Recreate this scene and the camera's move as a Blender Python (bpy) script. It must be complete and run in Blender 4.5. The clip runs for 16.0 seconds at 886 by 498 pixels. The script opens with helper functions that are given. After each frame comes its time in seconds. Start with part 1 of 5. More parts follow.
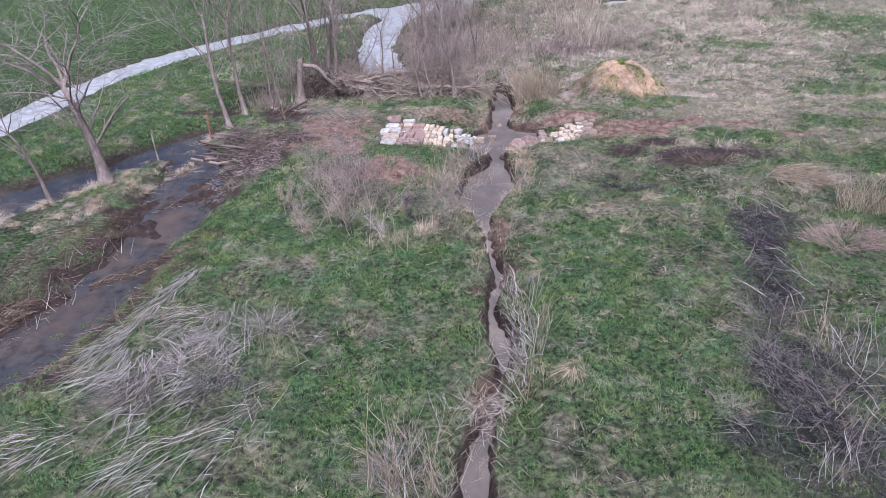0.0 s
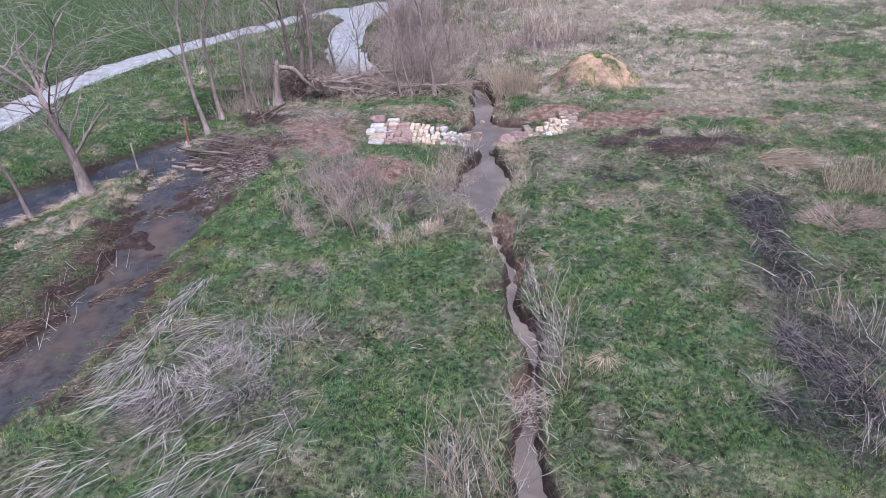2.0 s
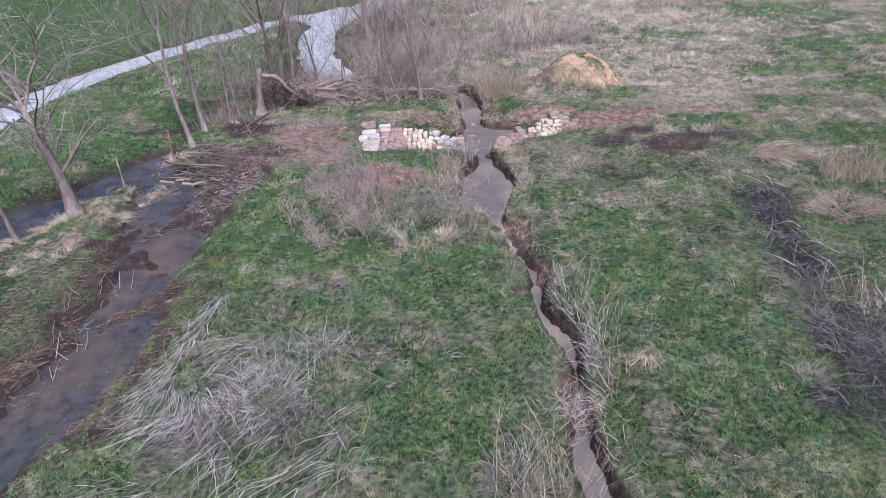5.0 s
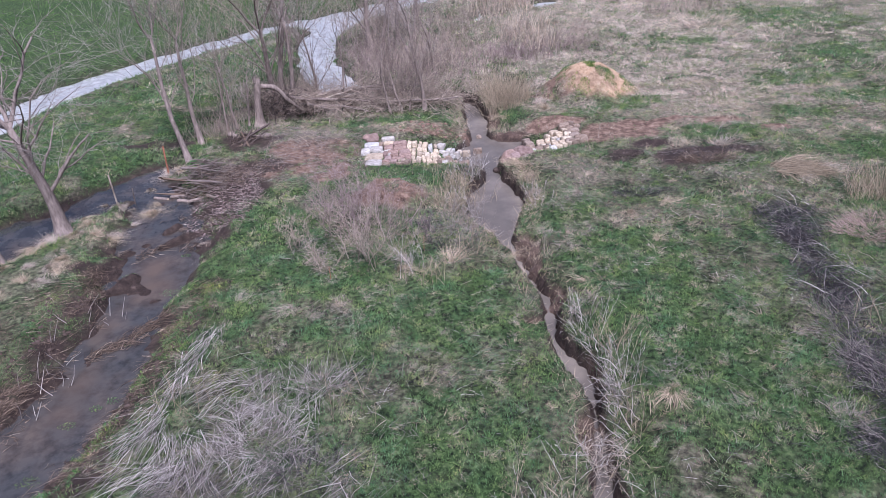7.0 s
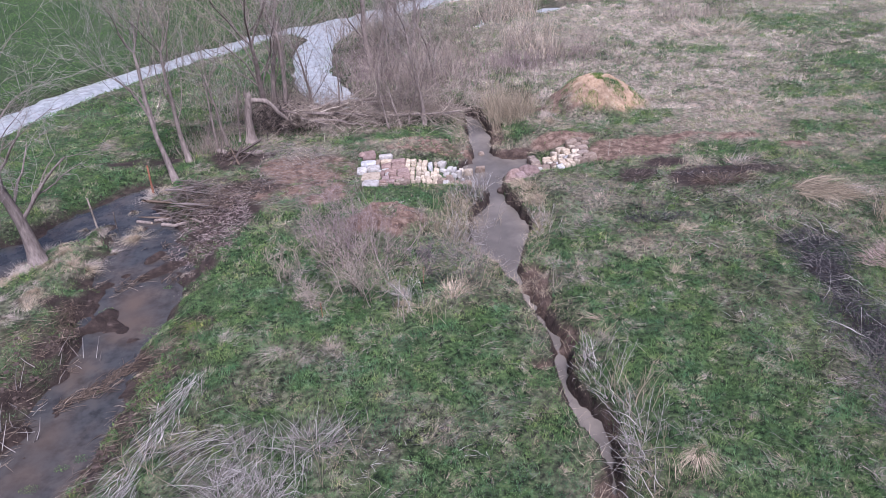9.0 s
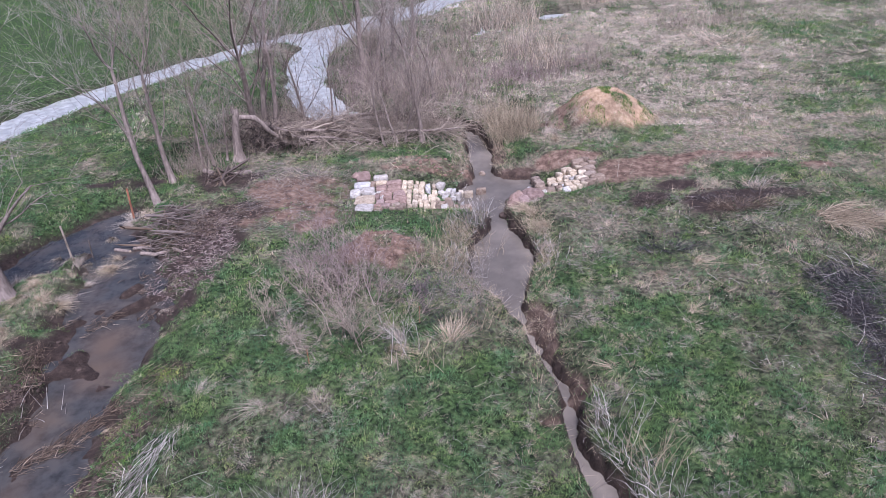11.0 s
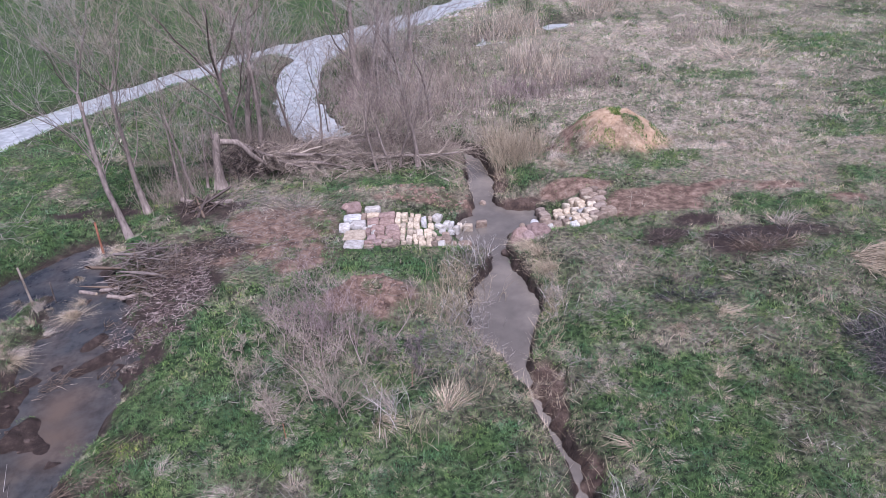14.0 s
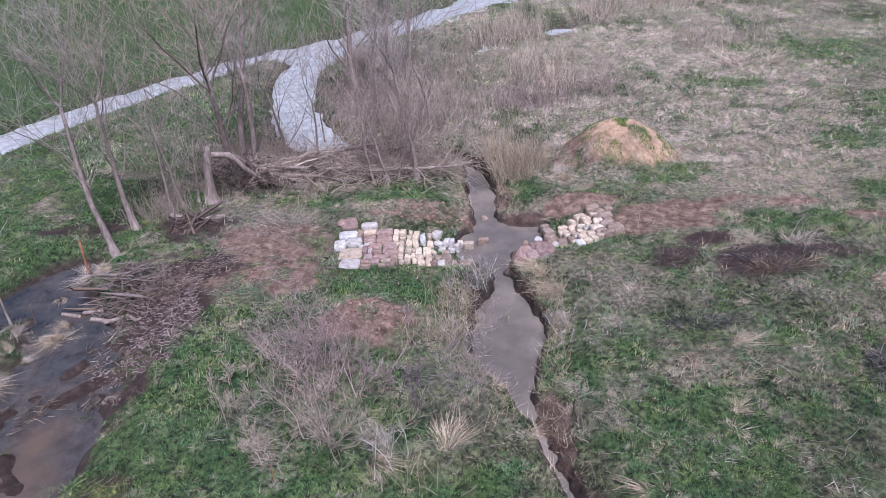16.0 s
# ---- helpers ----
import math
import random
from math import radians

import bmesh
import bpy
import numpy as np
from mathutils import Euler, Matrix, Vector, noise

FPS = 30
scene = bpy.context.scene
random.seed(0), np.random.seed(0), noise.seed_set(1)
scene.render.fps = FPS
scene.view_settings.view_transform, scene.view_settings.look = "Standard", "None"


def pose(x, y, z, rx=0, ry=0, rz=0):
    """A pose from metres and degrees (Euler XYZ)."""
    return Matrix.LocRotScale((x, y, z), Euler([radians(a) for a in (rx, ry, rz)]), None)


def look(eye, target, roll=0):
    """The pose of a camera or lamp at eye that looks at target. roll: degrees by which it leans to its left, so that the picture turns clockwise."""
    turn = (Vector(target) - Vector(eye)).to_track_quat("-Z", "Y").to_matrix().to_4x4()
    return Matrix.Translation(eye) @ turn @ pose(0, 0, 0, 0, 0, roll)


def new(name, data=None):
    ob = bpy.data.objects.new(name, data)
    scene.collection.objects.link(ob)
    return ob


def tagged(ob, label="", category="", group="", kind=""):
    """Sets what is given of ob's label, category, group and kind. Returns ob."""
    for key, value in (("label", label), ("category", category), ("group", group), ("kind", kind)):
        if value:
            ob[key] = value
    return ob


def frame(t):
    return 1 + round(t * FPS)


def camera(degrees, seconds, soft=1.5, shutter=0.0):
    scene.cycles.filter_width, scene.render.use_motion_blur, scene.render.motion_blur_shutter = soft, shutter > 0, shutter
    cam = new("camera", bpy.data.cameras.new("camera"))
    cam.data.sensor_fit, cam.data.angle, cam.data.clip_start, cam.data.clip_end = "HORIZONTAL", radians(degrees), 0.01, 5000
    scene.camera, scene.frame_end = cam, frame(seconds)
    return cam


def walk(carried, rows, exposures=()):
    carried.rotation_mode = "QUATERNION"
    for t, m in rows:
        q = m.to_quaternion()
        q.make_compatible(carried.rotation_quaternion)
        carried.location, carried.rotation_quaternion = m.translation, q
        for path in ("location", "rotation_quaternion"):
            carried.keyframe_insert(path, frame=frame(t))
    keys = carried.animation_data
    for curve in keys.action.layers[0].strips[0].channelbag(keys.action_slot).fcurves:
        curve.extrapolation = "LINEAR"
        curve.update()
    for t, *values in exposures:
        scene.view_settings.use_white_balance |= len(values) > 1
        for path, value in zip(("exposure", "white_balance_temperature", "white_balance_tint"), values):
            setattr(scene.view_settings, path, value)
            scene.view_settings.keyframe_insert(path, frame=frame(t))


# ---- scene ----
cam = camera(64.1, 16.0, soft=0.7)
METRES, EYE, TILT, LEAN, TURN = 12.69, 11.0, 0.0, 0.0, 11.7
ROWS = [
    (0.0, 0.0, 0.0, 0.0, -1.54, -31.06, 2.57),
    (0.5, -0.0264, 0.0032, 0.0, -2.13, -31.1, 2.52),
    (1.0, -0.0625, 0.0064, -0.0002, -3.28, -31.17, 2.52),
    (1.5, -0.1069, 0.0108, -0.0004, -4.78, -31.24, 2.52),
    (2.0, -0.1571, 0.0158, -0.0003, -6.79, -31.33, 2.5),
    (2.5, -0.2094, 0.0216, -0.0004, -9.91, -31.42, 2.5),
    (3.0, -0.2612, 0.0296, -0.0001, -11.64, -31.46, 2.45),
    (3.5, -0.2895, 0.0334, -0.0006, -11.72, -31.4, 2.46),
    (4.0, -0.3036, 0.0386, -0.0008, -11.73, -31.34, 2.49),
    (6.5, -0.3181, 0.137, -0.0003, -11.79, -31.18, 2.66),
    (7.0, -0.3139, 0.1671, -0.0003, -11.79, -31.18, 2.68),
    (7.5, -0.3087, 0.1995, -0.0011, -11.8, -31.16, 2.7),
    (8.0, -0.3024, 0.2338, -0.0014, -11.79, -31.16, 2.7),
    (8.5, -0.2946, 0.2694, -0.001, -11.8, -31.17, 2.72),
    (9.0, -0.2865, 0.3054, -0.0015, -11.79, -31.16, 2.74),
    (11.5, -0.242, 0.4813, 0.0004, -11.76, -31.16, 2.78),
    (12.0, -0.2328, 0.5155, 0.0008, -11.75, -31.15, 2.77),
    (12.5, -0.2252, 0.5457, 0.0007, -11.75, -31.15, 2.76),
    (13.0, -0.2177, 0.5756, 0.0007, -11.74, -31.14, 2.75),
    (13.5, -0.2109, 0.6032, 0.0006, -11.73, -31.13, 2.74),
    (14.0, -0.2051, 0.6286, 0.0007, -11.71, -31.13, 2.72),
    (14.5, -0.2, 0.6521, 0.0005, -11.7, -31.12, 2.72),
    (15.0, -0.1945, 0.6747, -0.0004, -11.67, -31.1, 2.71),
    (15.5, -0.1902, 0.696, -0.0004, -11.67, -31.09, 2.69),
    (16.0, -0.186, 0.7141, -0.0004, -11.64, -31.06, 2.68),
]
walk(cam, [(t, pose(0, 0, EYE, TILT, LEAN, TURN) @ pose(METRES * x, METRES * y, METRES * z, 90 + pitch, roll, yaw)) for t, x, y, z, yaw, pitch, roll in ROWS],
     exposures=[(0.0, 0.89, 5500, 27), (9.0, 0.86, 5500, 28), (16.0, 0.79, 5480, 28)])

# ---- world and light ----
world = bpy.data.worlds.new("sky")
scene.world = world
world.use_nodes = True
wn = world.node_tree.nodes
sky = wn.new("ShaderNodeTexSky")
sky.sky_type, sky.sun_disc = "NISHITA", False
sky.sun_elevation, sky.sun_rotation = radians(60), radians(165)
sky.air_density, sky.dust_density, sky.ozone_density = 1.0, 3.0, 1.2
world.node_tree.links.new(sky.outputs[0], wn["Background"].inputs[0])
wn["Background"].inputs[1].default_value = 0.046
sun = new("sun", bpy.data.lights.new("sun", "SUN"))
sun.data.energy, sun.data.angle, sun.data.color = 3.6, radians(16), (1.0, 0.96, 0.92)
sun.matrix_world = look((4, -4, 46), (-4, 20, 0))

# ---- number helpers ----
def vnoise(x, y, size, seed=0):
    """Smooth value noise from 0 to 1 on a lattice of that size in metres."""
    x, y = np.asarray(x, float) / size + 1000.5 + seed * 7.3, np.asarray(y, float) / size + 1000.5 + seed * 3.9
    i, j = np.floor(x).astype(np.int64), np.floor(y).astype(np.int64)
    u, v = x - i, y - j
    u, v = u * u * (3 - 2 * u), v * v * (3 - 2 * v)
    def h(a, b):
        n = (a * 374761393 + b * 668265263 + seed * 974711) & 0x7FFFFFFF
        n = ((n ^ (n >> 13)) * 1274126177) & 0x7FFFFFFF
        return ((n ^ (n >> 16)) & 0xFFFF) / 65535.0
    return (h(i, j) * (1 - u) + h(i + 1, j) * u) * (1 - v) + (h(i, j + 1) * (1 - u) + h(i + 1, j + 1) * u) * v


def fbm(x, y, size, seed=0, octaves=3):
    total, weight = 0.0, 0.0
    for k in range(octaves):
        total = total + vnoise(x, y, size / 2 ** k, seed + 11 * k) * 0.5 ** k
        weight += 0.5 ** k
    return total / weight


def step(a, b, v):
    v = np.clip((np.asarray(v, float) - a) / (b - a), 0, 1)
    return v * v * (3 - 2 * v)


def channel(x, y, rows):
    """Distance to the bank of a channel given by rows of x, y and half width: below 0 in the water."""
    best = np.full(np.shape(x), 1e9)
    for (ax, ay, aw), (bx, by, bw) in zip(rows, rows[1:]):
        dx, dy = bx - ax, by - ay
        k = np.clip(((x - ax) * dx + (y - ay) * dy) / (dx * dx + dy * dy), 0, 1)
        best = np.minimum(best, np.hypot(x - ax - k * dx, y - ay - k * dy) - (aw + k * (bw - aw)))
    return best


def spots(x, y, rows, wobble=0.5, seed=0):
    """0 to 1 inside ragged ellipses given by rows of x, y, half width, half depth."""
    best = np.zeros(np.shape(x))
    edge = (fbm(x, y, 1.1, seed, 5) - 0.5) * 2.6 * wobble
    for cx, cy, rx, ry in rows:
        d = np.hypot((x - cx) / rx, (y - cy) / ry) + edge
        best = np.maximum(best, 1 - step(0.75, 1.1, d))
    return best


# ---- plan ----
WATER, LOW = -0.42, -0.64
DITCH_UPPER = [(-9.3, 35.6, .6), (-7, 34.8, .45), (-4.7, 34.1, .35), (-3.7, 33.7, .22), (-3.52, 33.3, .22), (-3.48, 32.35, .38), (-3.35, 31.4, .48),
               (-3.27, 30.5, .45), (-3.35, 29.7, .35), (-3.2, 29.1, .5), (-3.0, 28.3, .6), (-3.1, 27.5, .6), (-3.2, 26.9, .6), (-3.15, 26.4, .45),
               (-3.02, 26.0, .22), (-2.9, 25.5, .28), (-2.9, 24.9, .46), (-2.97, 24.2, .76), (-2.97, 23.4, .92), (-3.0, 22.8, .9), (-3.05, 22.3, .8)]
DITCH_LOWER = [(-3.05, 21.75, .64), (-2.95, 21.2, .4), (-2.85, 20.7, .24), (-2.78, 20.2, .17), (-2.65, 19.8, .13), (-2.47, 19.0, .13), (-2.3, 18.5, .16),
               (-2.2, 18.1, .13), (-1.98, 17.5, .1), (-1.93, 16.8, .13), (-2.0, 16.2, .12), (-2.0, 15.6, .08), (-1.85, 15.0, .17), (-1.6, 14.45, .26),
               (-1.5, 13.98, .2), (-1.42, 13.4, .14), (-1.42, 12.8, .09), (-1.48, 12.2, .06), (-1.55, 11.4, .1), (-1.68, 10.4, .28), (-1.6, 9.6, .34), (-1.55, 9, .34), (-1.2, -12, .3)]
DITCH = DITCH_UPPER + DITCH_LOWER
FORD = [(-3.75, 27.3, .45), (-3.3, 27.8, .95), (-2.5, 28.1, .85), (-1.9, 28.25, .68), (-1.6, 28.1, .4)]
SLUMP = [(-2.25, 19.9, .42, .7), (-2.12, 18.9, .25, .5), (-2.45, 16.1, .3, .2), (-1.3, 14.1, .26, .6), (-1.75, 17.2, .32, .5), (-1.6, 12.0, .36, .8), (-2.65, 30.6, .38, 1.1), (-2.0, 29.2, .95, .36)]
POND = [(-16.5, 6, 1.4), (-14.4, 11.2, 1.2), (-13.6, 13.8, 1.15), (-13.4, 15.2, 1.05), (-13.5, 17.2, .85), (-13.8, 19.4, 1.25), (-14.1, 21.6, 1.25),
        (-14.6, 23.0, 1.1), (-15.3, 24.4, .9), (-16.0, 25.6, .7)]
SIDE = [(-27, 13, 1.2), (-20.6, 19.8, 1.3), (-19.5, 21.4, 1.15), (-18.3, 23.1, .85), (-17.2, 24.8, .8), (-16.3, 26.2, .8), (-15.9, 26.9, .4)]
RIVER = [(-31, 10, 1.3), (-29, 18, 1.2), (-26.7, 27.4, 1.25), (-26, 33.7, 1.3), (-24.4, 38, 1.5), (-21.2, 42.8, 1.35), (-16.2, 49.2, 1.2),
         (-11.2, 51.8, 1.9), (-7, 56, 1.8), (-3, 61, 1.8), (10, 76, 2)]
BRANCH = [(-11.6, 51, 1.5), (-12.7, 46, 1.1), (-11.9, 40.5, 1.1), (-10.4, 37, 1.15), (-9.4, 35.6, .8)]
PUDDLE = [(1.6, 52.0, .8), (3.0, 53.4, .6), (4.8, 53.6, .7)]
PUDDLE_TWO = [(-2.6, 50.2, .8), (-1.5, 49.8, .7)]
PUDDLE_THREE = [(-4.4, 48.9, .4), (-3.2, 48.6, .5)]


POND_BARS = [[(-15.2, 13.6, 0), (-14.3, 14.7, 0), (-13.2, 16.1, 0)], [(-15.2, 20.0, 0), (-14.4, 21.4, 0), (-13.8, 22.4, 0)], [(-13.9, 20.9, 0), (-13.2, 21.6, 0)], [(-14.8, 17.6, 0), (-14.2, 19.2, 0)], [(-12.9, 16.6, 0), (-12.2, 17.6, 0)]]


def banks(x, y):
    """Distances to the ditch, the pond with its side arm, and the river with its arm, with ragged edges."""
    rag = (fbm(x, y, 0.55, 5, 4) - 0.5)
    ditch = np.minimum(channel(x, y, DITCH), channel(x, y, FORD)) + rag * 0.34 + (vnoise(x, y, 0.17, 63) - 0.5) * 0.12 - 0.05
    pond = np.minimum(channel(x, y, POND), channel(x, y, SIDE)) + rag * 0.9
    river = np.minimum(channel(x, y, RIVER), channel(x, y, BRANCH)) + rag * 0.7
    for p in (PUDDLE, PUDDLE_TWO, PUDDLE_THREE):
        river = np.minimum(river, channel(x, y, p) + rag * 0.8)
    return ditch, pond, river


CLAY = [(2.25, 33.2, 1.75, 1.75)]
SILT = [(-13.8, 13.9, .55, 1.0), (-13.5, 18.8, .7, .9), (-13.8, 19.6, .4, .7), (-14.1, 16.6, .3, .6)]
BARE_MUD = [(4.2, 25.3, 1.3, .75), (2.2, 25.9, .8, .45), (3.0, 26.6, .9, .4), (5.6, 25.7, .8, .4), (-12.3, 24.0, 1.2, 2.2), (-11.9, 26.0, 1.3, .9), (-13.2, 28.9, 1.0, .6)]
RED_SOIL = [(-6.65, 23.2, .9, .6), (-6.2, 29.1, .7, .25), (0.9, 33.3, 1.35, 1.6), (4.9, 28.9, 1.7, .5), (6.6, 28.8, .8, .35), (3.2, 28.6, 1.2, .6), (8.4, 27.6, .7, .3), (-6.6, 23.05, 1.3, 0.95), (-6.6, 23.0, .8, .6), (-5.0, 29.0, 1.5, .4), (-0.2, 29.4, 1.4, .4), (-9.7, 26.5, 2.1, 1.8), (-10.8, 27.6, 1.3, 1.0)]
PATH = [(2.3, 28.2, 1.9, .95), (1.4, 28.0, .9, 1.0)]
# Entries among the brambles darken the ground for their shade and dead leaves.
MUD_AND_SHADE = [(5.2, 12.6, .6, 1.2), (5.4, 16.8, .4, 1.2), (4.3, 25.1, 1.5, .75), (2.0, 25.6, .7, .45), (2.8, 26.6, 1.0, .5), (6.6, 25.6, .7, .4), (-12.5, 23.6, 1.4, 2.4), (-12.0, 21.2, .6, 1.5), (-12.0, 26.2, 1.5, .9),
       (-15.0, 15.6, .7, 2.6), (-14.9, 19.4, .5, 1.4), (-15.2, 13.2, 1.0, 1.2), (-13.0, 28.8, 1.6, .9), (-10, 32.8, 3.6, 1.0), (-11.8, 16.6, .5, .9),
       (-12.6, 11.7, .8, 1.2), (-12.0, 13.2, .65, 1.0), (-11.8, 14.7, .5, .9), (4.8, 13.8, .4, .8), (5.7, 11.4, .5, .6), (5.6, 19.4, .4, 1.2), (-11.5, 16.2, .4, .6), (-11.6, 17.8, .6, .4), (-12.6, 20.8, .5, .8), (-15.2, 18.6, 1.0, .9), (-16.6, 28.8, 2.6, .4), (-11, 34.6, 2.4, 1.0)]
LUSH = [(-6.3, 30.2, 2.2, .8), (-6.3, 24.9, 1.5, .7), (3.0, 31.0, 1.3, .6), (-7.5, 18.0, 3.5, 1.2), (0.8, 17, 1.5, 5), (-10.5, 19.5, 1.6, 3.4),
        (5.3, 26.9, 1.2, .5), (4.6, 27.2, .8, .3), (3.3, 31.6, 1.6, .7), (8.8, 41.0, 1.6, .8), (-1.9, 30.8, .9, .8), (-4.4, 34.9, .5, .5), (-5.5, 16.5, 3, 2), (-21, 30, 6, 10), (5.8, 27.6, 1.7, .6), (12.4, 33.6, 2.6, 1.2), (10.1, 29.4, 1.8, .7), (15.1, 45.0, 4.0, 2.4), (16.3, 37.5, 3.0, 1.4), (9.2, 40.5, 1.9, .8), (2.7, 31.1, 1.2, .6), (11, 25.6, 2, .8), (14, 31, 3, 1), (-16.0, 38, 3.0, 8), (2.2, 11.5, 2.6, 2.6), (-4.0, 11.0, 2.0, 2.0)]
PALE = [(11.8, 27.0, 1.5, .8), (0.2, 23.8, 1.6, 1.2), (0.8, 21.0, 1.2, .8), (9.0, 33.5, 3.0, 2.2), (6.4, 31.6, 2.2, 1.4), (-10.6, 28.9, 1.9, 1.1), (-0.2, 25.4, 1.4, 1.0), (4.6, 34.8, 2.6, 2.4), (7.2, 37.0, 3.0, 2.6), (9.4, 46.0, 3.0, 2.6), (12.2, 41.2, 2.2, 1.2), (11.5, 28.3, 1.4, .8), (-4.8, 22.6, 1.1, 2.4), (-7.5, 20.7, 1.6, 1.2),
        (-9.6, 11.0, 1.2, 1.4), (-16.9, 19.5, 1.2, 3.2), (-4.2, 40, 5, 5), (4, 46, 3, 4), (-1.5, 32.6, 1.1, 1.2)]


def height(x, y):
    ditch, pond, river = banks(x, y)
    z = (fbm(x, y, 6.0, 1, 2) - 0.5) * 0.22 + (fbm(x, y, 0.8, 2, 3) - 0.5) * 0.14
    heap = np.hypot((x - 1.95) / 2.3, (y - 33.35) / 1.95) + 0.22 * (fbm(x, y, 1.1, 9, 4) - 0.5)
    z = z + 1.22 * (1 - step(0.16, 1.12, heap)) + 0.10 * (1 - step(0.5, 1.0, heap)) * (fbm(x, y, 0.4, 10, 3) - 0.5)
    z = z + 0.62 * np.exp(-(np.hypot((x + 6.7) / 0.95, (y - 23.2) / 0.7)) ** 2.6) * (0.7 + 0.6 * fbm(x, y, 0.5, 19, 3))
    z = z + 0.18 * np.exp(-(np.hypot((x + 5.3) / 2.1, (y - 29.45) / 0.6)) ** 3) * (0.5 + fbm(x, y, 0.5, 55, 3)) + 0.15 * np.exp(-(np.hypot((x - 0.2) / 1.6, (y - 29.9) / 0.7)) ** 3)
    z = z + 0.12 * np.exp(-(np.hypot((x + 13.3) / 1.6, (y - 24.6) / 1.3)) ** 3)
    stone = np.maximum(np.exp(-(np.hypot((x + 6.2) / 2.2, (y - 27.0) / 1.5)) ** 6), np.exp(-(np.hypot((x + 0.1) / 1.3, (y - 27.7) / 1.15)) ** 6))
    z = z * (1 - stone) - 0.10 * stone
    z = z - 0.34 * (1 - step(0.0, 1.9, channel(x, y, FORD))) - 0.16 * (1 - step(0.2, 1.2, ditch))
    z = z + (LOW + 0.22 + 0.3 * (fbm(x, y, 0.3, 64, 3) - 0.5) - z) * 0.9 * spots(x, y, SLUMP, 0.35, 65)
    d = np.minimum(ditch, 9)
    z = z + (LOW - 0.25 - z) * (1 - step(-0.16, 0.11, d))
    z = z + 0.09 * np.exp(-((d - 0.3) / 0.14) ** 2) * (vnoise(x, y, 0.35, 67) - 0.2)
    bed = WATER - 0.15 + 0.46 * (fbm(x, y, 0.9, 31, 4) - 0.45)
    for bar in POND_BARS:
        bed = bed + 0.26 * np.exp(-(channel(x, y, bar) / 0.2) ** 2) * step(0.3, 0.55, fbm(x, y, 0.5, 38, 3))
    z = z + (bed - z) * (1 - step(-0.5, 1.15, pond + 0.5 * (fbm(x, y, 1.7, 37, 3) - 0.5)))
    z = z + (WATER - 0.2 - z) * (1 - step(-0.5, 0.7, river))
    return z


def soils(x, y):
    """Shares of red soil, wet mud with painted bramble shade, lush green and pale dead grass."""
    ditch, pond, river = banks(x, y)
    red = spots(x, y, RED_SOIL, 0.5, 3) * (0.25 + 0.75 * step(0.34, 0.46, fbm(x, y, 0.7, 23, 3)))
    red = np.maximum(red, 0.95 * spots(x, y, PATH, 0.4, 33))
    mud = np.maximum(spots(x, y, MUD_AND_SHADE, 0.9, 4) * (0.45 + 0.55 * step(0.35, 0.6, fbm(x, y, 0.8, 61, 4))), (1 - step(0.02, 0.2, ditch)))
    mud = np.maximum(mud, spots(x, y, BARE_MUD, 0.4, 44))
    mud = np.maximum(mud, 1 - step(0.0, 0.65, pond + 0.5 * (fbm(x, y, 0.6, 8) - .5)))
    mud = np.maximum(mud, 0.6 * (1 - step(0.0, 0.4, river)))
    red = np.maximum(red, 0.35 * spots(x, y, SLUMP, 0.35, 65))
    mud = np.maximum(mud, spots(x, y, SLUMP, 0.35, 65))
    near = 1 - step(24, 31, y)
    lush = np.maximum(spots(x, y, LUSH, 0.9, 6), near * 0.8 * step(0.4, 0.52, fbm(x, y, 1.5, 16, 4)))
    flecks = step(0.5, 0.6, fbm(x, y, 0.33, 73, 3))
    pale = 0.9 * spots(x, y, PALE, 1.0, 7) * (0.35 + 0.65 * step(0.4, 0.55, fbm(x, y, 0.6, 71, 4)))
    pale = np.maximum(pale, step(0.52, 0.62, fbm(x, y, 1.1, 12, 5)) * (0.45 + 0.35 * step(20, 28, y)))
    pale = np.maximum(pale, flecks * (0.3 + 0.4 * step(0.45, 0.6, fbm(x, y, 2.2, 74, 2))))
    right = step(1, 7, x + 0.35 * (y - 26)) * step(22, 31, y)
    streak = 0.5 * fbm(x, y, 2.0, 14, 5) + 0.3 * fbm(x, y, 6.0, 15, 2) + 0.2 * fbm(x, y, 0.5, 17, 3)
    pale = np.maximum(pale, right * (1 - 0.6 * step(6, 13, x - 0.25 * (y - 30))) * step(0.44, 0.52, streak))
    pale = pale * (1 - 0.75 * spots(x, y, LUSH, 0.9, 6)) * (0.72 + 0.28 * step(0.4, 0.5, fbm(x, y, 0.5, 75, 3)))
    beyond = (1 - step(0, 1, channel_side(x, y)))
    pale = pale * (1 - 0.9 * beyond)
    lush = np.maximum(lush, beyond)
    clay = spots(x, y, CLAY, 0.3, 3) * (0.6 + 0.4 * step(0.37, 0.45, fbm(x, y, 0.5, 23, 3)))
    return np.maximum(red, clay), mud * (1 - 0.6 * beyond * (river > 0.6)), lush, pale, clay


def channel_side(x, y):
    """Above 0 on the near side of the river, below 0 on the field beyond it."""
    cx = np.interp(y, [r[1] for r in RIVER], [r[0] for r in RIVER])
    return x - cx


# ---- materials ----
def material(name, rough=0.8):
    m = bpy.data.materials.new(name)
    m.use_nodes = True
    b = m.node_tree.nodes["Principled BSDF"]
    b.inputs["Roughness"].default_value = rough
    b.inputs["Specular IOR Level"].default_value = 0.25
    return m, m.node_tree.nodes, m.node_tree.links, b


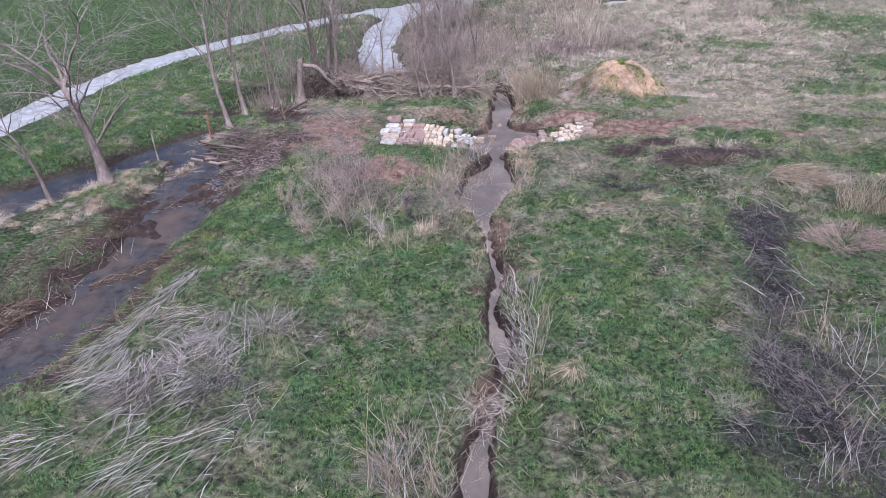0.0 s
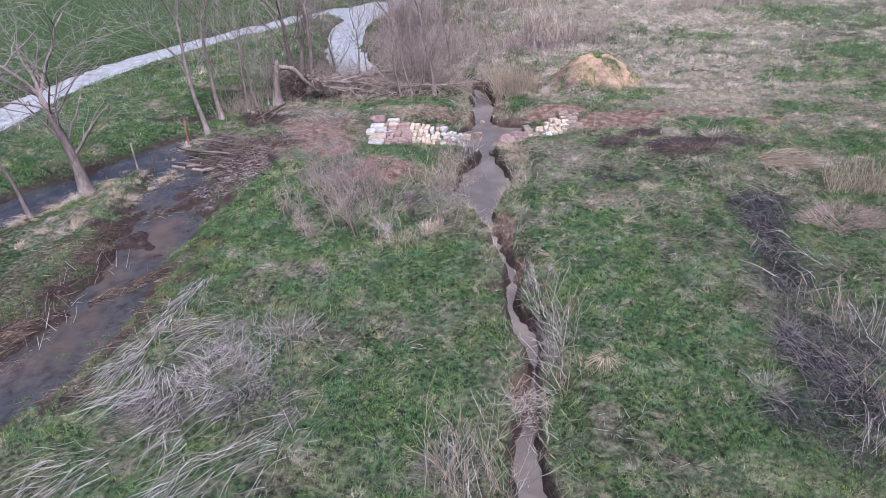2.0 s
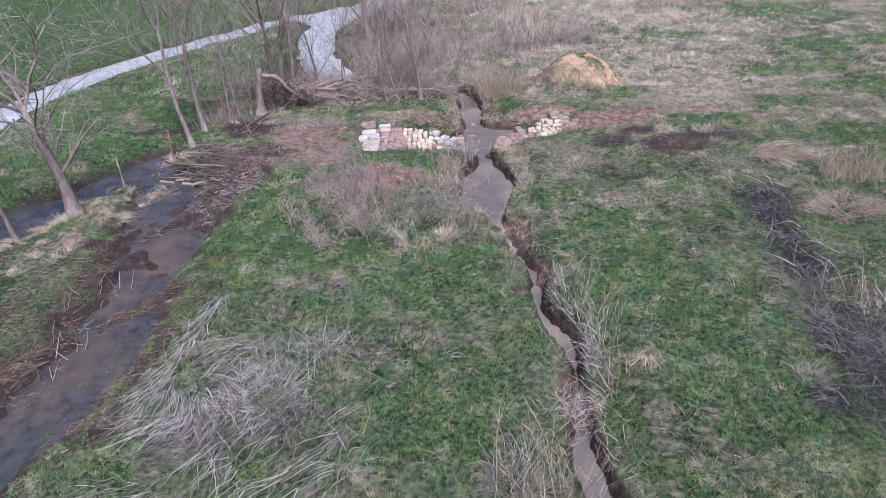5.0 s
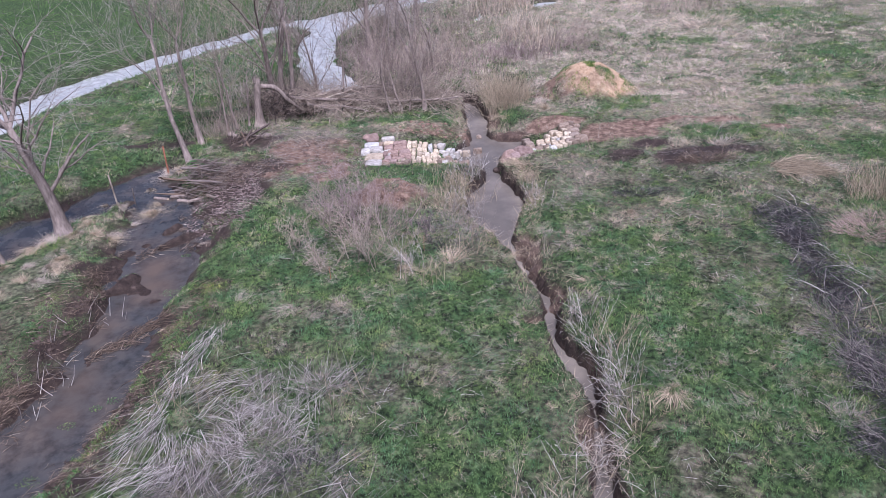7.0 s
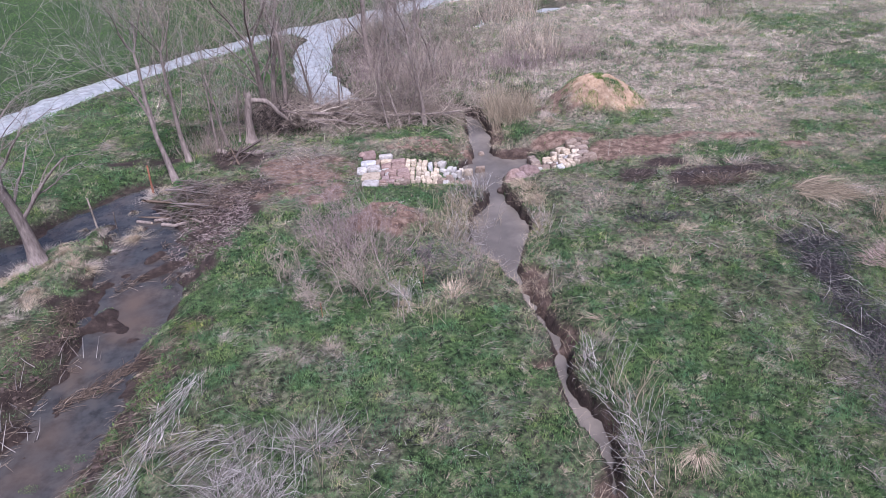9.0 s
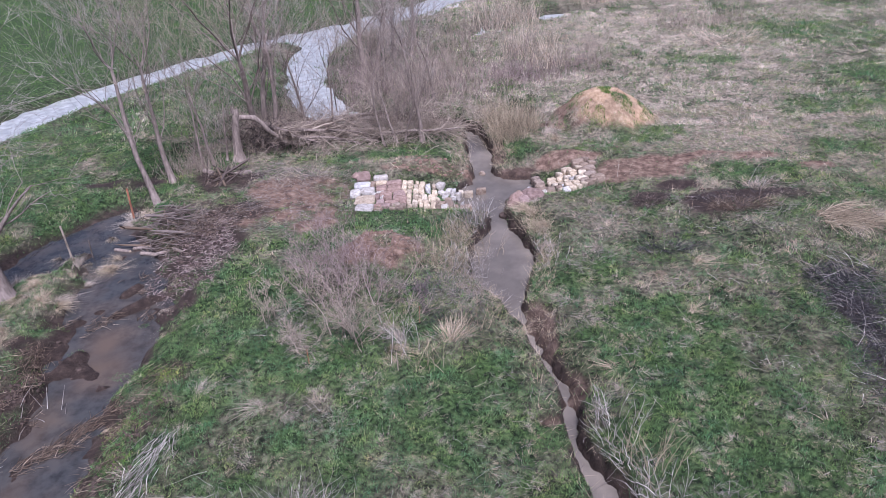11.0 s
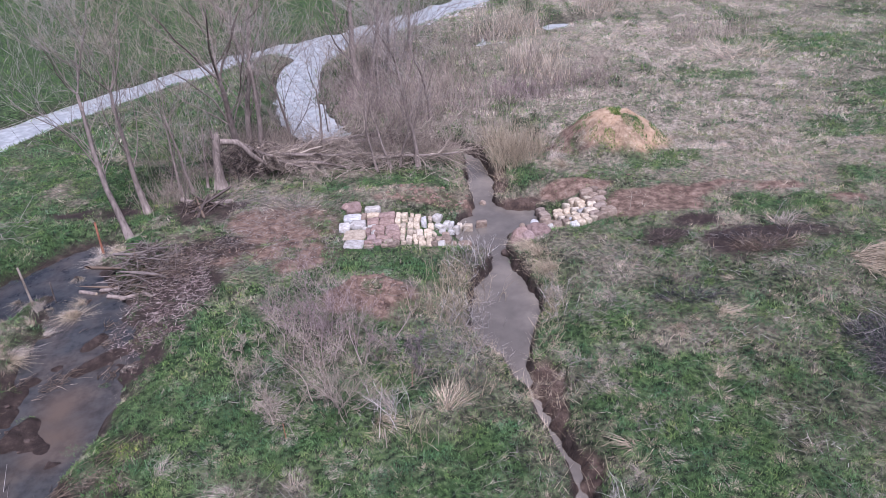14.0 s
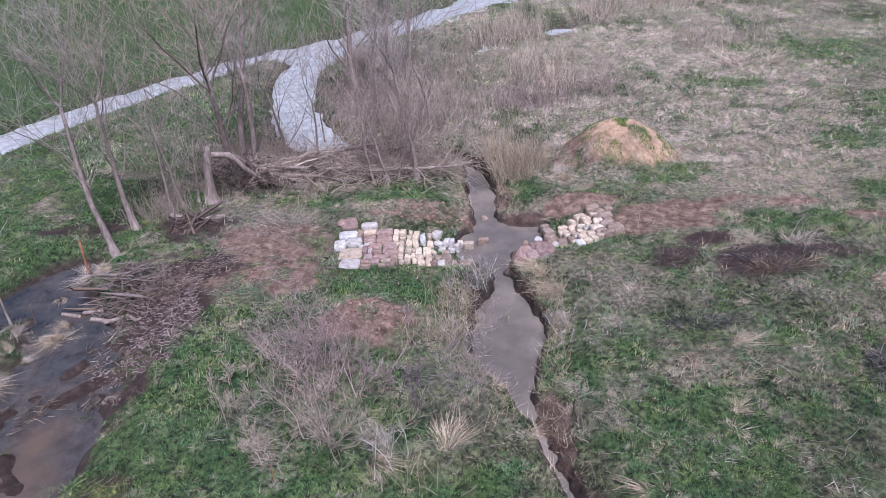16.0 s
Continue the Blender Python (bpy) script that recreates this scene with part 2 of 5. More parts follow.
def add_noise(n, l, size, detail=6.0, rough=0.6, vector=None):
    t = n.new("ShaderNodeTexNoise")
    t.inputs["Scale"].default_value, t.inputs["Detail"].default_value, t.inputs["Roughness"].default_value = 1.0 / size, detail, rough
    if vector is None:
        vector = n.new("ShaderNodeNewGeometry").outputs["Position"]
    l.new(vector, t.inputs["Vector"])
    return t.outputs["Fac"]


def add_ramp(n, l, fac, stops):
    r = n.new("ShaderNodeValToRGB")
    while len(r.color_ramp.elements) < len(stops):
        r.color_ramp.elements.new(0.5)
    for e, (p, c) in zip(r.color_ramp.elements, stops):
        e.position, e.color = p, (*c, 1)
    l.new(fac, r.inputs[0])
    return r.outputs[0]


def add_mix(n, l, fac, a, b, blend="MIX"):
    m = n.new("ShaderNodeMix")
    m.data_type, m.blend_type = "RGBA", blend
    for value, socket in ((fac, m.inputs[0]), (a, m.inputs[6]), (b, m.inputs[7])):
        if hasattr(value, "is_linked"):
            l.new(value, socket)
        elif isinstance(value, tuple):
            socket.default_value = (*value, 1)
        else:
            socket.default_value = value
    return m.outputs[2]


def add_bump(n, l, b, fac, strength, distance):
    k = n.new("ShaderNodeBump")
    k.inputs["Strength"].default_value, k.inputs["Distance"].default_value = strength, distance
    l.new(fac, k.inputs["Height"])
    l.new(k.outputs[0], b.inputs["Normal"])


def attribute(n, name):
    a = n.new("ShaderNodeAttribute")
    a.attribute_name = name
    return a.outputs["Fac"]


def ground_material():
    m, n, l, b = material("ground_soil_and_gap_shade", 0.9)
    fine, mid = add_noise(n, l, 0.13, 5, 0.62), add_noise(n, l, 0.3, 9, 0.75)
    # Near-black low stops put the shade of gaps between tufts into the colour.
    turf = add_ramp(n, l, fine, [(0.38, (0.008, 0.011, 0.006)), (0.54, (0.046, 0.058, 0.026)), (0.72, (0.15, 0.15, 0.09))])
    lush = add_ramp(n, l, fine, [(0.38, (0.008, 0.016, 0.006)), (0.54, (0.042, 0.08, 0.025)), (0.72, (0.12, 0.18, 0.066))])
    straw = add_ramp(n, l, fine, [(0.34, (0.09, 0.078, 0.058)), (0.52, (0.25, 0.216, 0.162)), (0.7, (0.48, 0.416, 0.32))])
    red = add_ramp(n, l, mid, [(0.34, (0.05, 0.032, 0.024)), (0.5, (0.17, 0.112, 0.082)), (0.68, (0.36, 0.262, 0.2))])
    clay = add_ramp(n, l, mid, [(0.3, (0.24, 0.15, 0.09)), (0.52, (0.45, 0.315, 0.2)), (0.72, (0.6, 0.47, 0.33))])
    mud = add_ramp(n, l, mid, [(0.3, (0.015, 0.0105, 0.0085)), (0.52, (0.046, 0.032, 0.026)), (0.75, (0.12, 0.087, 0.07))])
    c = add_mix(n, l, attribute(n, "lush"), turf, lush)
    c = add_mix(n, l, attribute(n, "pale"), c, straw)
    c = add_mix(n, l, attribute(n, "mud"), c, mud)
    c = add_mix(n, l, attribute(n, "red"), c, red)
    c = add_mix(n, l, attribute(n, "clay"), c, clay)
    l.new(c, b.inputs["Base Color"])
    add_bump(n, l, b, add_noise(n, l, 0.16, 9, 0.75), 1.0, 0.12)
    wet = n.new("ShaderNodeMapRange")
    wet.inputs["To Min"].default_value, wet.inputs["To Max"].default_value = 0.95, 0.68
    l.new(attribute(n, "mud"), wet.inputs["Value"])
    l.new(wet.outputs[0], b.inputs["Roughness"])
    return m


def blade_material(name, stops, patch=None, warm=(1.0, 1.0, 1.0), rough=0.65, tufted=False):
    """Grass or twigs: each blade or tuft has its own tone, and the tone drifts from patch to patch."""
    m, n, l, b = material(name, rough)
    g = n.new("ShaderNodeNewGeometry")
    fac = g.outputs["Random Per Island"]
    if tufted:
        own = n.new("ShaderNodeMath")
        own.operation = "MULTIPLY_ADD"
        own.inputs[1].default_value = 0.14
        l.new(fac, own.inputs[0])
        share = n.new("ShaderNodeMath")
        share.operation = "MULTIPLY"
        share.inputs[1].default_value = 0.86
        l.new(attribute(n, "tone"), share.inputs[0])
        l.new(share.outputs[0], own.inputs[2])
        fac = own.outputs[0]
    c = add_ramp(n, l, fac, stops)
    if patch:
        c = add_mix(n, l, 1.0, c, add_ramp(n, l, add_noise(n, l, 1.1, 5), [(0.4, warm), (0.6, patch)]), "MULTIPLY")
        c = add_mix(n, l, 0.9, c, add_ramp(n, l, add_noise(n, l, 0.28, 3), [(0.32, (0.5, 0.58, 0.56)), (0.48, (1, 1, 1)), (0.66, (1.18, 1.06, 0.9))]), "MULTIPLY")
    l.new(c, b.inputs["Base Color"])
    return m


def bark_material(name, dark, light, size=0.08):
    m, n, l, b = material(name, 0.85)
    s = n.new("ShaderNodeVectorMath")
    s.operation = "MULTIPLY"
    s.inputs[1].default_value = (1, 1, 0.25)
    l.new(n.new("ShaderNodeNewGeometry").outputs["Position"], s.inputs[0])
    f = add_noise(n, l, size, 8, 0.65, s.outputs[0])
    c = add_ramp(n, l, f, [(0.3, dark), (0.7, light)])
    l.new(c, b.inputs["Base Color"])
    add_bump(n, l, b, f, 0.8, 0.02)
    return m


def stone_material(name, dark, light):
    m, n, l, b = material(name, 0.85)
    p = n.new("ShaderNodeTexCoord").outputs["Object"]
    f = add_noise(n, l, 0.35, 8, 0.65, p)
    c = add_ramp(n, l, f, [(0.3, dark), (0.62, light)])
    r = n.new("ShaderNodeObjectInfo").outputs["Random"]
    c = add_mix(n, l, 0.8, c, add_ramp(n, l, r, [(0.0, (0.62, 0.60, 0.60)), (0.4, (0.85, 0.80, 0.74)), (0.7, (1, 0.97, 0.92)), (1.0, (0.92, 0.95, 1.0))]), "MULTIPLY")
    stain = add_ramp(n, l, add_noise(n, l, 0.09, 6, 0.7), [(0.45, (1, 1, 1)), (0.72, (0.45, 0.38, 0.32))])
    c = add_mix(n, l, 0.8, c, stain, "MULTIPLY")
    l.new(c, b.inputs["Base Color"])
    add_bump(n, l, b, add_noise(n, l, 0.06, 8, 0.7), 0.7, 0.025)
    return m


def water_material(name, deep, silt, ripple, rough, spread=1.6, mottle_share=0.25):
    m, n, l, b = material(name, rough)
    c = add_ramp(n, l, add_noise(n, l, spread, 3, 0.5), [(0.42, deep), (0.68, silt)])
    # Dark reflections and the dark bottom painted as mottle, strongest on the pond.
    painted_mottle = add_ramp(n, l, add_noise(n, l, 0.45, 7, 0.7), [(0.36, (0.45, 0.45, 0.47)), (0.58, (1, 1, 1))])
    c = add_mix(n, l, mottle_share, c, painted_mottle, "MULTIPLY")
    c = add_mix(n, l, attribute(n, "silt"), c, (0.1, 0.074, 0.055))
    l.new(c, b.inputs["Base Color"])
    b.inputs["IOR"].default_value, b.inputs["Specular IOR Level"].default_value = 1.33, 0.9
    add_bump(n, l, b, add_noise(n, l, 0.22, 3, 0.5), ripple, 0.02)
    return m


GROUND = ground_material()
TURF = blade_material("tufted_green_grass", [(0.0, (0.046, 0.09, 0.036)), (0.35, (0.098, 0.188, 0.066)), (0.65, (0.162, 0.28, 0.1)), (0.88, (0.26, 0.335, 0.145)), (1.0, (0.42, 0.405, 0.265))], (0.72, 0.88, 1.08), (1.16, 1.04, 0.84), tufted=True)
THATCH = blade_material("tufted_dead_grass", [(0.0, (0.1, 0.083, 0.064)), (0.3, (0.235, 0.196, 0.15)), (0.65, (0.45, 0.385, 0.29)), (1.0, (0.68, 0.6, 0.46))], (0.82, 0.78, 0.83), tufted=True)
# The far slope's dead grass has paler stops than the near grass.
FAR_THATCH = blade_material("far_dead_grass", [(0.0, (0.16, 0.138, 0.118)), (0.3, (0.42, 0.365, 0.295)), (0.65, (0.67, 0.59, 0.475)), (1.0, (0.88, 0.795, 0.645))], (0.88, 0.85, 0.9), tufted=True)
GREEN = blade_material("green_grass_blades", [(0.0, (0.02, 0.05, 0.015)), (0.3, (0.065, 0.148, 0.04)), (0.65, (0.125, 0.245, 0.066)), (0.88, (0.205, 0.3, 0.105)), (1.0, (0.38, 0.38, 0.21))], (0.66, 0.88, 1.05), (1.25, 1.08, 0.74))
TURF_FIELD = blade_material("field_blades", [(0.0, (0.075, 0.155, 0.035)), (0.6, (0.135, 0.26, 0.062)), (1.0, (0.2, 0.33, 0.1))], (0.85, 0.9, 0.8), tufted=True)
STRAW = blade_material("dead_grass_blades", [(0.0, (0.045, 0.038, 0.032)), (0.35, (0.22, 0.187, 0.152)), (0.7, (0.5, 0.435, 0.35)), (1.0, (0.86, 0.77, 0.62))], (0.75, 0.72, 0.76))
DARKWOOD = blade_material("soaked_dark_wood", [(0.0, (0.03, 0.023, 0.02)), (0.6, (0.09, 0.07, 0.06)), (0.9, (0.2, 0.16, 0.14)), (1.0, (0.42, 0.33, 0.25))])
FAR_STRAW = blade_material("far_dead_grass_blades", [(0.0, (0.17, 0.146, 0.112)), (0.5, (0.48, 0.418, 0.325)), (1.0, (0.84, 0.745, 0.59))], (0.84, 0.81, 0.86))
TUSSOCK = blade_material("tussock_blades", [(0.0, (0.15, 0.115, 0.08)), (0.5, (0.37, 0.3, 0.205)), (1.0, (0.62, 0.525, 0.38))])
GREY_TUSSOCK = blade_material("grey_tussock_blades", [(0.0, (0.15, 0.125, 0.1)), (0.5, (0.36, 0.308, 0.25)), (1.0, (0.62, 0.54, 0.44))])
WEED = blade_material("mauve_grey_dry_weed", [(0.0, (0.11, 0.095, 0.086)), (0.5, (0.25, 0.22, 0.2)), (1.0, (0.43, 0.385, 0.345))])
REDWEED = blade_material("pinkish_dead_weed", [(0.0, (0.16, 0.105, 0.09)), (0.5, (0.38, 0.275, 0.235)), (1.0, (0.62, 0.48, 0.41))])
STALK = blade_material("bleached_stalks", [(0.0, (0.12, 0.104, 0.094)), (0.45, (0.34, 0.308, 0.28)), (0.82, (0.65, 0.61, 0.56)), (1.0, (0.84, 0.8, 0.73))])
BRAMBLE = blade_material("bramble_stems", [(0.0, (0.014, 0.014, 0.018)), (0.65, (0.05, 0.047, 0.052)), (0.88, (0.15, 0.14, 0.143)), (1.0, (0.42, 0.385, 0.36))])
BROWN_REED = blade_material("soaked_brown_reeds", [(0.0, (0.045, 0.032, 0.024)), (0.5, (0.12, 0.086, 0.062)), (0.9, (0.26, 0.2, 0.148)), (1.0, (0.46, 0.38, 0.29))])
TWIG = blade_material("grey_brown_twigs", [(0.0, (0.18, 0.142, 0.112)), (0.5, (0.35, 0.285, 0.228)), (1.0, (0.54, 0.46, 0.375))])
PALE_TWIG = blade_material("pale_grey_twigs", [(0.0, (0.19, 0.165, 0.148)), (0.5, (0.34, 0.3, 0.27)), (1.0, (0.5, 0.45, 0.41))])
RED_TWIG = blade_material("reddish_twigs", [(0.0, (0.12, 0.087, 0.082)), (0.5, (0.26, 0.195, 0.182)), (1.0, (0.45, 0.365, 0.335))])
BRAMBLE_TWIG = blade_material("dusky_purple_twigs", [(0.0, (0.06, 0.046, 0.05)), (0.5, (0.15, 0.118, 0.122)), (1.0, (0.3, 0.25, 0.245))])
STICK = blade_material("peeled_and_grey_sticks", [(0.0, (0.05, 0.038, 0.032)), (0.5, (0.15, 0.122, 0.107)), (0.8, (0.31, 0.27, 0.245)), (1.0, (0.60, 0.53, 0.46))])
BARK = bark_material("grey_brown_bark", (0.11, 0.087, 0.074), (0.34, 0.28, 0.24))
PALE_BARK = bark_material("pale_bark", (0.10, 0.08, 0.07), (0.32, 0.265, 0.23))
CREAM = stone_material("cream_limestone", (0.36, 0.305, 0.23), (0.61, 0.535, 0.42))
WHITE = stone_material("grey_white_limestone", (0.34, 0.335, 0.32), (0.58, 0.575, 0.55))
REDSTONE = stone_material("red_sandstone", (0.19, 0.135, 0.12), (0.36, 0.27, 0.24))
BROWNSTONE = stone_material("brown_sandstone", (0.17, 0.13, 0.105), (0.33, 0.27, 0.22))
DITCH_WATER = water_material("muddy_ditch_water", (0.122, 0.108, 0.092), (0.205, 0.178, 0.148), 0.25, 0.06)
POND_WATER = water_material("silty_pond_water", (0.055, 0.056, 0.055), (0.088, 0.074, 0.062), 0.06, 0.05, 1.1, 0.9)
# River's deep and silt tones carry the sky's bright reflection in their colour.
RIVER_WATER = water_material("sky_coloured_river_water", (0.31, 0.325, 0.315), (0.48, 0.495, 0.48), 0.6, 0.3, 0.35, 0.5)
RED_CLOD = bark_material("red_soil_lumps", (0.10, 0.065, 0.05), (0.30, 0.20, 0.15), 0.1)
MUD_CLOD = bark_material("wet_mud_lumps", (0.03, 0.022, 0.018), (0.11, 0.08, 0.066), 0.1)
STICK_END = bark_material("gnawed_pale_wood", (0.36, 0.28, 0.19), (0.58, 0.48, 0.36), 0.05)
ORANGE = stone_material("orange_painted_steel", (0.20, 0.085, 0.05), (0.33, 0.15, 0.09))
STEEL = stone_material("weathered_steel", (0.06, 0.055, 0.05), (0.14, 0.12, 0.11))
POSTWOOD = bark_material("weathered_post_wood", (0.14, 0.11, 0.085), (0.36, 0.31, 0.25))


# ---- mesh helpers ----
def mesh(name, verts, faces, mat, smooth=False):
    """A mesh from an array of places and an array of faces of one size, or a list of such arrays."""
    me = bpy.data.meshes.new(name)
    groups = [np.asarray(f, np.int32) for f in (faces if isinstance(faces, list) else [faces])]
    verts = np.asarray(verts, np.float32)
    me.vertices.add(len(verts))
    me.vertices.foreach_set("co", verts.ravel())
    me.loops.add(sum(g.size for g in groups))
    me.loops.foreach_set("vertex_index", np.concatenate([g.ravel() for g in groups]))
    sizes = np.concatenate([np.full(len(g), g.shape[1], np.int32) for g in groups])
    me.polygons.add(len(sizes))
    me.polygons.foreach_set("loop_start", np.concatenate([[0], np.cumsum(sizes)[:-1]]).astype(np.int32))
    me.polygons.foreach_set("loop_total", sizes)
    if smooth:
        me.polygons.foreach_set("use_smooth", np.ones(len(sizes), bool))
    me.materials.append(mat)
    me.update(calc_edges=True)
    return me


def place(name, me, parent=None, label="", category="", group="", kind="", at=None):
    ob = new(name, me)
    if parent is not None:
        ob.parent = parent
    if at is not None:
        ob.matrix_basis = at
    return tagged(ob, label, category, group, kind)


def ground_z(x, y):
    return float(height(np.array([float(x)]), np.array([float(y)]))[0])


class Tubes:
    """Gathers bent tapered stems into one mesh."""
    def __init__(self):
        self.v, self.f, self.n = [], [], 0

    def add(self, pts, radii, sides=4):
        pts = [Vector(p) for p in pts]
        k = len(pts)
        side = Vector((0.31, 0.52, 0.79))
        for i, p in enumerate(pts):
            d = (pts[min(i + 1, k - 1)] - pts[max(i - 1, 0)]).normalized()
            u = d.cross(side)
            if u.length < 0.05:
                u = d.cross(Vector((1, 0, 0)))
            u.normalize()
            w = d.cross(u)
            for s in range(sides):
                a = 2 * math.pi * s / sides
                self.v.append(p + (u * math.cos(a) + w * math.sin(a)) * radii[i])
        for i in range(k - 1):
            for s in range(sides):
                a, b = self.n + i * sides + s, self.n + i * sides + (s + 1) % sides
                self.f.append((a, b, b + sides, a + sides))
        base = self.n
        self.n += k * sides
        for end in ((base, base + (k - 1) * sides) if sides > 4 else ()):
            self.v.append(sum((self.v[end + s] for s in range(sides)), Vector()) / sides)
            for s in range(sides):
                self.f.append((end + s, end + (s + 1) % sides, self.n, self.n))
            self.n += 1

    def mesh(self, name, mat, smooth=True):
        v = np.array([tuple(p) for p in self.v])
        f = np.array(self.f)
        tri = f[f[:, 2] == f[:, 3]][:, :3]
        quad = f[f[:, 2] != f[:, 3]]
        return mesh(name, v, [g for g in (quad, tri) if len(g)], mat, smooth)


def stems(name, start, way, length, radius, bend, mat, rng, joints=3):
    """Many thin three-sided stems at once: arrays of starts, directions, lengths; bend pulls the tips down or aside."""
    n = len(start)
    t = np.linspace(0, 1, joints + 1)
    way = way / np.linalg.norm(way, axis=1, keepdims=True)
    line = start[:, None, :] + way[:, None, :] * (length[:, None] * t)[:, :, None] + bend[:, None, :] * (t ** 2)[None, :, None]
    line[:, 1:-1] += rng.normal(0, 0.03, (n, joints - 1, 3)) * length[:, None, None]
    u = np.cross(way, np.array([0.3, 0.2, 0.93]))
    u = u / np.maximum(np.linalg.norm(u, axis=1, keepdims=True), 1e-3)
    w = np.cross(way, u)
    rad = radius[:, None] * (1 - 0.75 * t)[None, :]
    ring = []
    for a in (0, 2.094, 4.189):
        ring.append(line + (u * math.cos(a) + w * math.sin(a))[:, None, :] * rad[:, :, None])
    v = np.stack(ring, 2).reshape(-1, 3)
    base = (np.arange(n) * (joints + 1) * 3)[:, None, None, None]
    i = np.arange(joints)[None, :, None, None] * 3
    s = np.arange(3)[None, None, :, None]
    quad = np.concatenate([base + i + s, base + i + (s + 1) % 3, base + i + 3 + (s + 1) % 3, base + i + 3 + s], 3).reshape(-1, 4)
    return mesh(name, v, quad, mat)


def blades(name, x, y, z, tall, wide, lean, mat, rng, heading=None, tone=None):
    """Single grass blades, each one slim triangle that leans its own way, or along a heading; a tone for each where its tuft has one."""
    n = len(x)
    a = rng.uniform(0, 2 * math.pi, n)
    b = rng.uniform(0, 2 * math.pi, n) if heading is None else heading
    base = np.stack([x, y, z - 0.01], 1)
    u = np.stack([np.cos(a), np.sin(a), np.zeros(n)], 1) * (wide / 2)[:, None]
    tip = base + np.stack([np.cos(b) * lean * tall, np.sin(b) * lean * tall, tall * np.sqrt(np.maximum(0.05, 1 - np.minimum(lean, 0.97) ** 2))], 1)
    v = np.stack([base - u, base + u, tip], 1).reshape(-1, 3)
    me = mesh(name, v, np.arange(3 * n).reshape(-1, 3), mat)
    if tone is not None:
        me.attributes.new("tone", "FLOAT", "POINT").data.foreach_set("value", np.repeat(tone, 3).astype(np.float32))
    return me


# ---- ground: one sheet to the horizon ----
def axis(stretches, far_lo, far_hi):
    """Grid lines: stretches of (from, to, spacing) that join, then ever wider steps to the horizon."""
    mid = []
    for lo, hi, fine in stretches:
        mid += list(np.linspace(lo, hi, round((hi - lo) / fine), endpoint=False))
    out, k = [stretches[-1][1]], stretches[-1][2]
    while out[-1] < far_hi:
        k *= 1.12
        out.append(out[-1] + k)
    back, k = [mid[0]], stretches[0][2]
    while back[-1] > far_lo:
        k *= 1.12
        back.append(back[-1] - k)
    return np.array(back[:0:-1] + mid + out)


gx = axis([(-20, -16, 0.2), (-16, -11, 0.125), (-11, -4.5, 0.14), (-4.5, -0.9, 0.055), (-0.9, 8, 0.15)], -900, 900)
gy = axis([(7, 30, 0.085), (30, 37, 0.12)], -300, 1500)
X, Y = np.meshgrid(gx, gy)
Z = height(X, Y)
nx, ny = len(gx), len(gy)
cells = (np.arange(ny - 1)[:, None] * nx + np.arange(nx - 1)[None, :])
quads = np.stack([cells, cells + 1, cells + nx + 1, cells + nx], 2).reshape(-1, 4)
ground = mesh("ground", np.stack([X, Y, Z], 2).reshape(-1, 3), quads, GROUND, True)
for key, value in zip(("red", "mud", "lush", "pale", "clay"), soils(X, Y)):
    value = value * (0.5 + 0.5 * step(23, 33, Y)) if key == "pale" else value
    ground.attributes.new(key, "FLOAT", "POINT").data.foreach_set("value", np.ascontiguousarray(value, np.float32).ravel())
place("ground", ground, label="uneven meadow ground of turf, red soil and wet mud", category="ground", kind="structure")

# ---- water ----
wx, wy = np.arange(-34, 14, 0.2), np.arange(-11, 80, 0.2)
WX, WY = np.meshgrid(wx, wy)
parts = np.stack(banks(WX, WY))
owner = parts.argmin(0)
wcells = (np.arange(len(wy) - 1)[:, None] * len(wx) + np.arange(len(wx) - 1)[None, :])
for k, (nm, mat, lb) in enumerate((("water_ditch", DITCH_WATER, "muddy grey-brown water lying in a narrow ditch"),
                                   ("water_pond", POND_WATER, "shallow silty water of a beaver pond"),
                                   ("water_river", RIVER_WATER, "rippled river water, its pale colour painted from the reflected bright sky"))):
    keep = ((owner == k) & (parts[k] < 0.9))[:-1, :-1]
    c = wcells[keep]
    q = np.stack([c, c + 1, c + len(wx) + 1, c + len(wx)], 1)
    used, q = np.unique(q, return_inverse=True)
    flat = np.stack([WX.ravel()[used], WY.ravel()[used], np.full(len(used), (LOW, WATER, WATER)[k])], 1)
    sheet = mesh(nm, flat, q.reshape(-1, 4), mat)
    cloudy = sum(np.exp(-((flat[:, 0] - cx) / rx) ** 2 - ((flat[:, 1] - cy) / ry) ** 2) for cx, cy, rx, ry in SILT)
    cloudy = np.clip(1.3 * cloudy * fbm(flat[:, 0], flat[:, 1], 0.9, 19, 3), 0, 0.9)
    sheet.attributes.new("silt", "FLOAT", "POINT").data.foreach_set("value", cloudy.astype(np.float32))
    place(nm, sheet, label=lb, category="water", kind="structure")

# ---- grass ----
rng = np.random.default_rng(4)


def view_keep(x, y):
    """The stretch of the plan that the walk passes over."""
    return (x > -5.9 - 0.8 * y) & (x < 6 + 0.55 * (y - 6))


